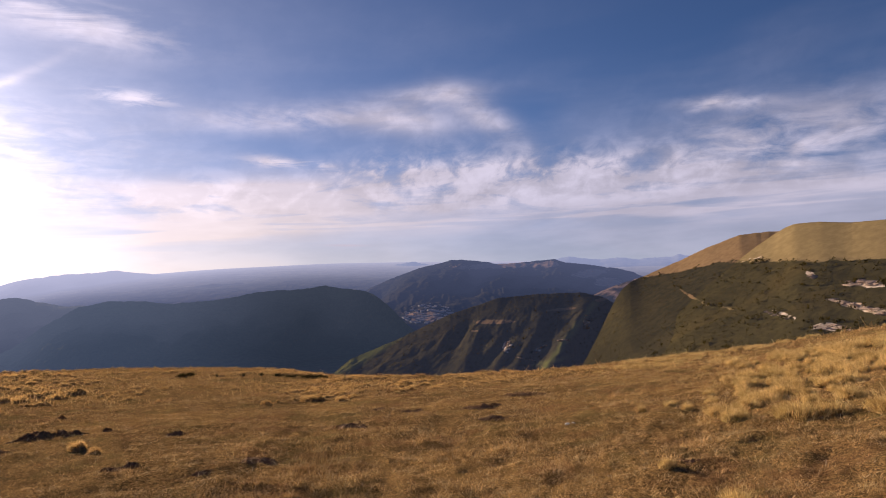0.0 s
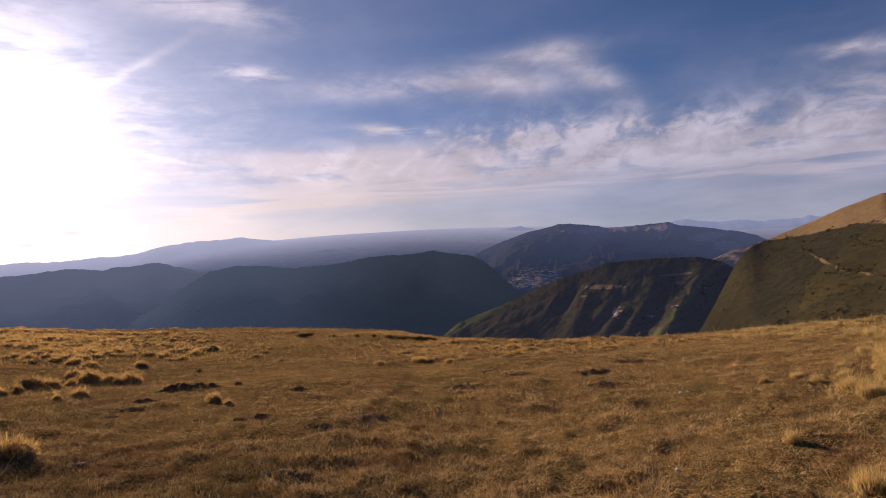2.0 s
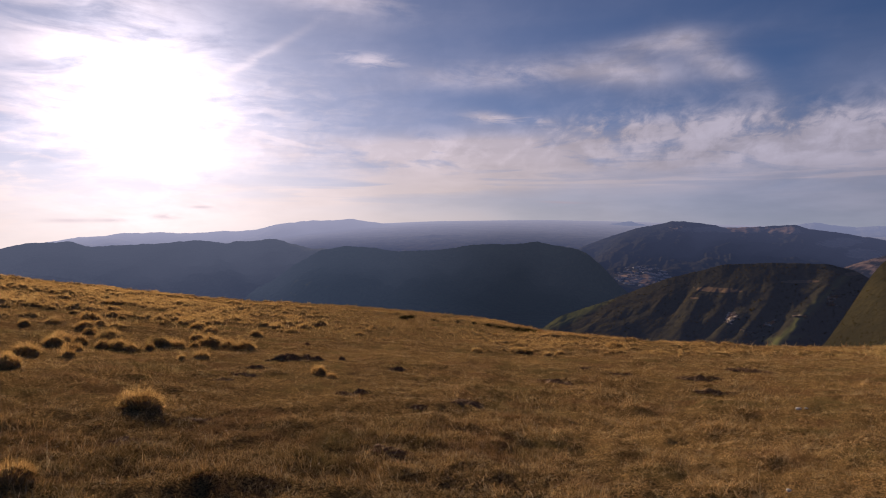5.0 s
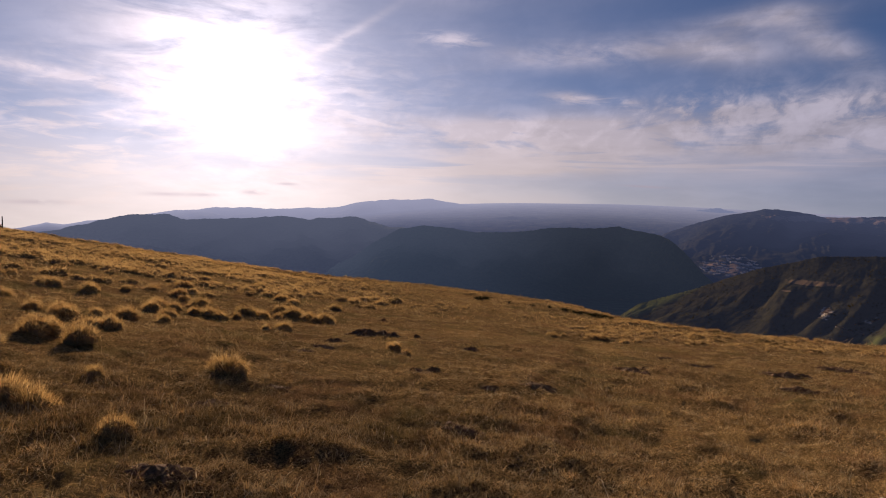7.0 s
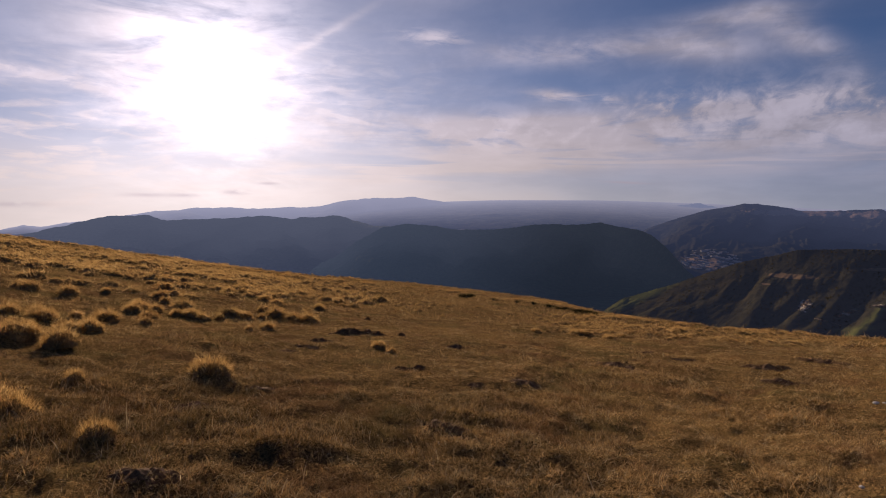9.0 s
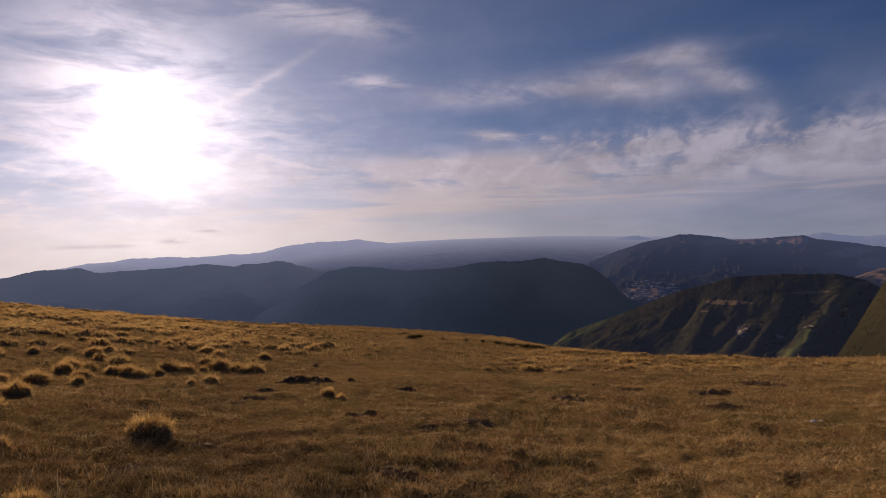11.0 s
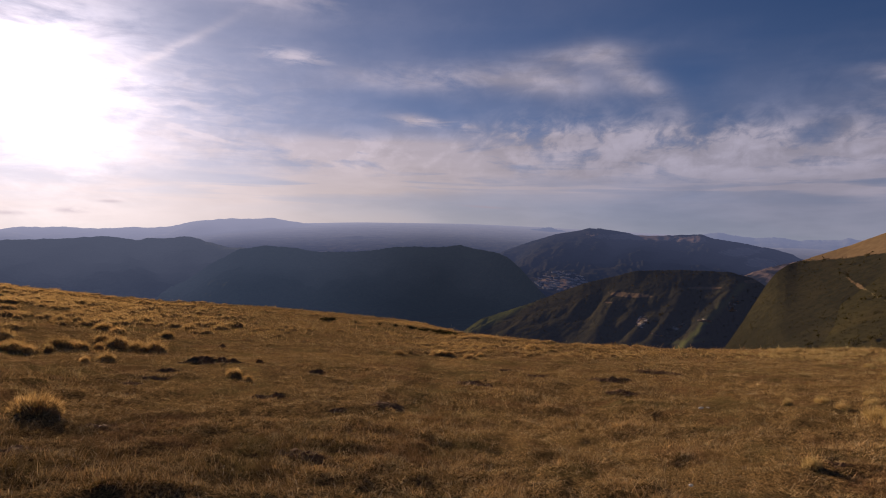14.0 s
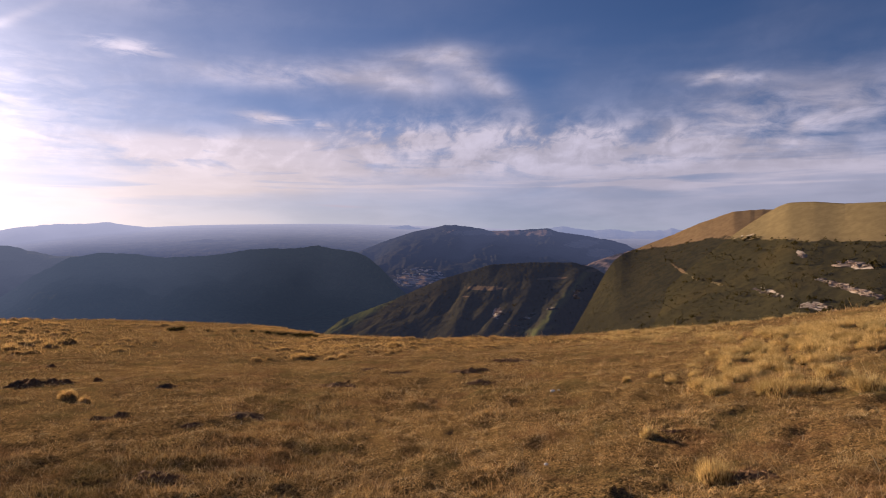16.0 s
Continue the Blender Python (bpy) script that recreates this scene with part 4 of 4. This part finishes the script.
def stone(az, r, size):
    x, y, z = ground_point(az, r)
    bm = bmesh.new()
    bmesh.ops.create_icosphere(bm, subdivisions=2, radius=size)
    for p in bm.verts:
        p.co += noise.noise_vector(p.co * 9) * size * 0.3
        p.co.z *= 0.6
    ob = new("stone", bpy.data.meshes.new("stone"))
    bm.to_mesh(ob.data)
    bm.free()
    ob.data.materials.append(STONE)
    ob.matrix_world = pose(x, y, z + size * 0.3, 0, 0, 20)
    tagged(ob, "small pale stone lying in the dry grass", "stone", "stones in the grass")


stone(-10.4, 11.2, 0.05)
stone(-10.9, 11.25, 0.03)
stone(-9.8, 6.45, 0.025)


def shrub(az, r, width, height, lumps=7):
    """A low dark bush: woody stems and a crown of many small leaves."""
    at = ground_point(az, r)
    root = thing("shrub", "low dark green thorn bush on the grassy shoulder", "shrub", at, "bushes on the brow", float(rng.uniform(0, 360)))
    count = 700
    c = rng.normal(0, 1, (lumps, 3)) * np.array([width * 0.28, width * 0.28, height * 0.12]) + np.array([0, 0, height * 0.55])
    p = c[rng.integers(lumps, size=count)] + rng.normal(0, 1, (count, 3)) * np.array([width * 0.13, width * 0.13, height * 0.18])
    p[:, 2] = np.abs(p[:, 2])
    u, w = rng.normal(0, 1, (count, 3)), rng.normal(0, 1, (count, 3))
    u /= np.linalg.norm(u, axis=1)[:, None]
    w /= np.linalg.norm(w, axis=1)[:, None]
    s = width * 0.055
    v = np.stack([p - u * s, p + w * s * 0.6, p + u * s], 1).reshape(-1, 3)
    leaves = new("crown", np_mesh("crown", v, np.arange(count * 3).reshape(-1, 3), SHRUB))
    leaves.parent = root
    bm = bmesh.new()
    for i in range(5):
        a = i * 1.26
        m = Matrix.Rotation(a, 4, "Z") @ Matrix.Rotation(0.5, 4, "X") @ Matrix.Translation((0, 0, height * 0.3))
        bmesh.ops.create_cone(bm, segments=6, radius1=0.03, radius2=0.012, depth=height * 0.65, matrix=m, cap_ends=True)
    part("stem", bm, POST, root)


for az, r, w, h in [(22.4, 44, 0.9, 0.26), (22.9, 44.3, 0.6, 0.22), (20.0, 42.1, 0.3, 0.22), (17.9, 41.5, 0.35, 0.2), (16.4, 41.6, 0.4, 0.18), (14.9, 41.5, 0.6, 0.2), (13.6, 41.6, 0.7, 0.2),
                    (12.5, 41.0, 0.8, 0.2), (11.7, 40.6, 0.9, 0.22), (11.1, 39.3, 0.8, 0.2)]:
    shrub(az, r, w, h)


def fence_post(az, r, height):
    at = ground_point(az, r)
    root = thing("fence_post", "slim weathered wooden fence post on the skyline", "fence post", at, "fence posts")
    bm = bmesh.new()
    bmesh.ops.create_cone(bm, segments=10, radius1=0.065, radius2=0.05, depth=height + 0.3, matrix=Matrix.Translation((0, 0, height / 2 - 0.15)), cap_ends=True)
    for p in bm.verts:
        p.co.x += 0.01 * math.sin(p.co.z * 3)
    part("shaft", bm, POST, root)
    bm = bmesh.new()
    bmesh.ops.create_cone(bm, segments=10, radius1=0.05, radius2=0.012, depth=0.06, matrix=Matrix.Translation((0, 0, height + 0.03)), cap_ends=True)
    part("tip", bm, POST, root)


fence_post(62.5, 80, 1.25)
fence_post(61.0, 81, 1.15)


# ---- trees, cliffs and houses on the slopes ----
def trees_on(name, label, grid, count, size, wanted, tint, seed):
    """Tree crowns, each a loose clump of leafy tufts, spread over a slope."""
    g = np.random.default_rng(seed)
    flat = grid.reshape(-1, grid.shape[-1])
    w = wanted(flat) * (flat[:, 7] < 1.0)
    pick = g.choice(len(flat), count, p=w / w.sum())
    at = flat[pick][:, 2:5] + g.normal(0, 2.0, (count, 3)) * np.array([1, 1, 0])
    tall = size * g.lognormal(0, 0.3, count)
    tufts = 14
    p = g.normal(0, 1, (count, tufts, 3)) * np.array([0.32, 0.32, 0.28]) + np.array([0, 0, 0.35])
    p = at[:, None] + p * tall[:, None, None]
    u, q = g.normal(0, 1, p.shape), g.normal(0, 1, p.shape)
    s = (tall * 0.24)[:, None, None]
    v = np.stack([p - u * s * 0.7, p + q * s * 0.7, p + u * s * 0.7], 2).reshape(-1, 3)
    tagged(new(name, np_mesh(name, v, np.arange(len(v)).reshape(-1, 3), tint)), label, "trees", kind="stuff")


def treeline(f):
    return np.exp(-((f[:, 5] - 0.35) / 0.22) ** 2) * (f[:, 0] < -17) * (f[:, 0] > -45) + 0.002 * (f[:, 5] > 0.8) * (f[:, 0] < -24)


def in_woods(f):
    return (f[:, 5] < 0.2) * (f[:, 0] > -46) * 1.0


WOODS = grass_material("tree_leaves", (0.040, 0.034, 0.012), (0.068, 0.055, 0.019), (0.085, 0.066, 0.022), 0.4)
trees_on("treeline_bushes", "dark trees and bushes along the upper edge of the woods", MOUNTAIN_GRID, 700, 5.0, treeline, WOODS, 3)
trees_on("mountain_trees", "dense olive-green woods over the mountain's flank", MOUNTAIN_GRID, 7000, 1.5, in_woods, WOODS, 4)
trees_on("shoulder_bushes", "dark bushes along the upper edge of the shoulder's woods", SHOULDER_GRID, 250, 4.0, treeline, WOODS, 13)
trees_on("shoulder_trees", "dense olive-green woods over the mountain's shoulder", SHOULDER_GRID, 7000, 1.5, in_woods, WOODS, 14)
trees_on("spur_trees", "dense dark woods over the spur", SPUR_GRID, 7000, 1.7, in_woods, WOODS, 5)


def outcrop(grid, az, el, wa, we, count, size, seed, tilt=0.0):
    """A weathered limestone cliff: broken blocks standing out of the slope."""
    g = np.random.default_rng(seed)
    flat = grid.reshape(-1, grid.shape[-1])
    da = flat[:, 0] - az
    q = np.hypot(da / wa, (flat[:, 1] - el - tilt * da) / we)
    near = flat[(q < 1) & (flat[:, 7] < 1)]
    if not len(near):
        return
    mid = near.mean(0)[2:5]
    root = thing("rock_outcrop", "pale weathered limestone cliff breaking out of the wooded slope", "cliff", tuple(mid), "limestone cliffs")
    for i in range(count * 3):
        at = near[int(g.integers(len(near)))][2:5]
        w = size * 0.55 * g.lognormal(0, 0.4)
        ob = new("rock", ROCKS[int(g.integers(len(ROCKS)))])
        ob.parent = root
        ob.matrix_parent_inverse = root.matrix_world.inverted()
        ob.matrix_basis = Matrix.Translation(Vector(at)) @ Matrix.Rotation(radians(az) + g.normal(0, 0.3), 4, "Z") @ Matrix.Diagonal((w * g.uniform(1.0, 2.4), w * g.uniform(0.6, 1.0), w * g.uniform(0.3, 0.65), 1))


def rock_mesh(seed):
    bm = bmesh.new()
    bmesh.ops.create_icosphere(bm, subdivisions=2, radius=1.0)
    for p in bm.verts:
        p.co += noise.noise_vector(p.co * 1.6 + Vector((seed * 7, 0, 0))) * 0.45
        p.co.z = round(p.co.z * 3) / 3 * 0.7 + p.co.z * 0.3
    me = bpy.data.meshes.new("rock")
    bm.to_mesh(me)
    bm.free()
    me.materials.append(ROCK)
    return me


ROCKS = [rock_mesh(i) for i in range(5)]
for i, (az, el, wa, we, n, s, tl) in enumerate([(-33.6, -3.2, 1.0, 0.2, 26, 3.2, 0.05), (-33.4, -5.0, 2.2, 0.2, 50, 3.0, 0.3), (-31.3, -6.5, 1.1, 0.24, 18, 1.9, 0.0), (-27.6, -5.6, 0.9, 0.1, 14, 1.8, 0.35), (-30.2, -2.6, 0.3, 0.2, 8, 2.0, 0.4)]):
    outcrop(MOUNTAIN_GRID, az, el, wa, we, n, s, 100 + i, tl)
for i, (az, el, wa, we, n, s, tl) in enumerate([(-5.4, -8.0, 0.4, 0.5, 14, 3.0, -0.6), (-8.2, -8.3, 0.8, 0.16, 14, 2.6, -0.45), (-12.5, -6.0, 0.3, 0.6, 14, 3.0, -0.9), (-10.4, -7.58, 0.45, 0.08, 10, 3.0, 0.0), (-7.0, -9.1, 1.0, 0.06, 10, 1.8, 0.2)]):
    outcrop(SPUR_GRID, az, el, wa, we, n, s, 120 + i, tl)


def make_house(w, d, h):
    root = thing("house", "small pale rendered village house with a clay roof", "house", (0, 0, 0), "village houses")
    bm = bmesh.new()
    bmesh.ops.create_cube(bm, size=1, matrix=Matrix.Translation((0, 0, h / 2 - 2)) @ Matrix.Diagonal((w, d, h + 4, 1)))
    part("wall", bm, PLASTER, root)
    bm = bmesh.new()
    rise, o = d * 0.28, 0.5
    v = [bm.verts.new(p) for p in ((-w / 2 - o, -d / 2 - o, h), (w / 2 + o, -d / 2 - o, h), (w / 2 + o, d / 2 + o, h), (-w / 2 - o, d / 2 + o, h), (-w / 2 - o, 0, h + rise), (w / 2 + o, 0, h + rise))]
    for f in ((0, 1, 5, 4), (2, 3, 4, 5), (1, 2, 5), (3, 0, 4), (0, 3, 2, 1)):
        bm.faces.new([v[i] for i in f])
    part("roof", bm, ROOF, root)
    return root


def village():
    g = np.random.default_rng(9)
    flat = FAR_GRID.reshape(-1, FAR_GRID.shape[-1])
    flat = flat[(flat[:, 7] < 1) & (np.hypot((flat[:, 0] - 1.7) / 2.3, (flat[:, 1] + 4.8) / 0.9) < 1)]
    kinds = [make_house(13, 9, 7), make_house(18, 10, 8), make_house(10, 9, 6)]
    for i in range(110):
        q = flat[int(g.integers(len(flat)))]
        m = pose(q[2], q[3], q[4], 0, 0, g.uniform(-40, 40)) @ Matrix.Diagonal((*[g.uniform(0.6, 1.1)] * 2, g.uniform(0.35, 0.65), 1))
        if i < 3:
            kinds[i].matrix_world = m
        else:
            copy_thing(kinds[int(g.integers(3))], m)


village()
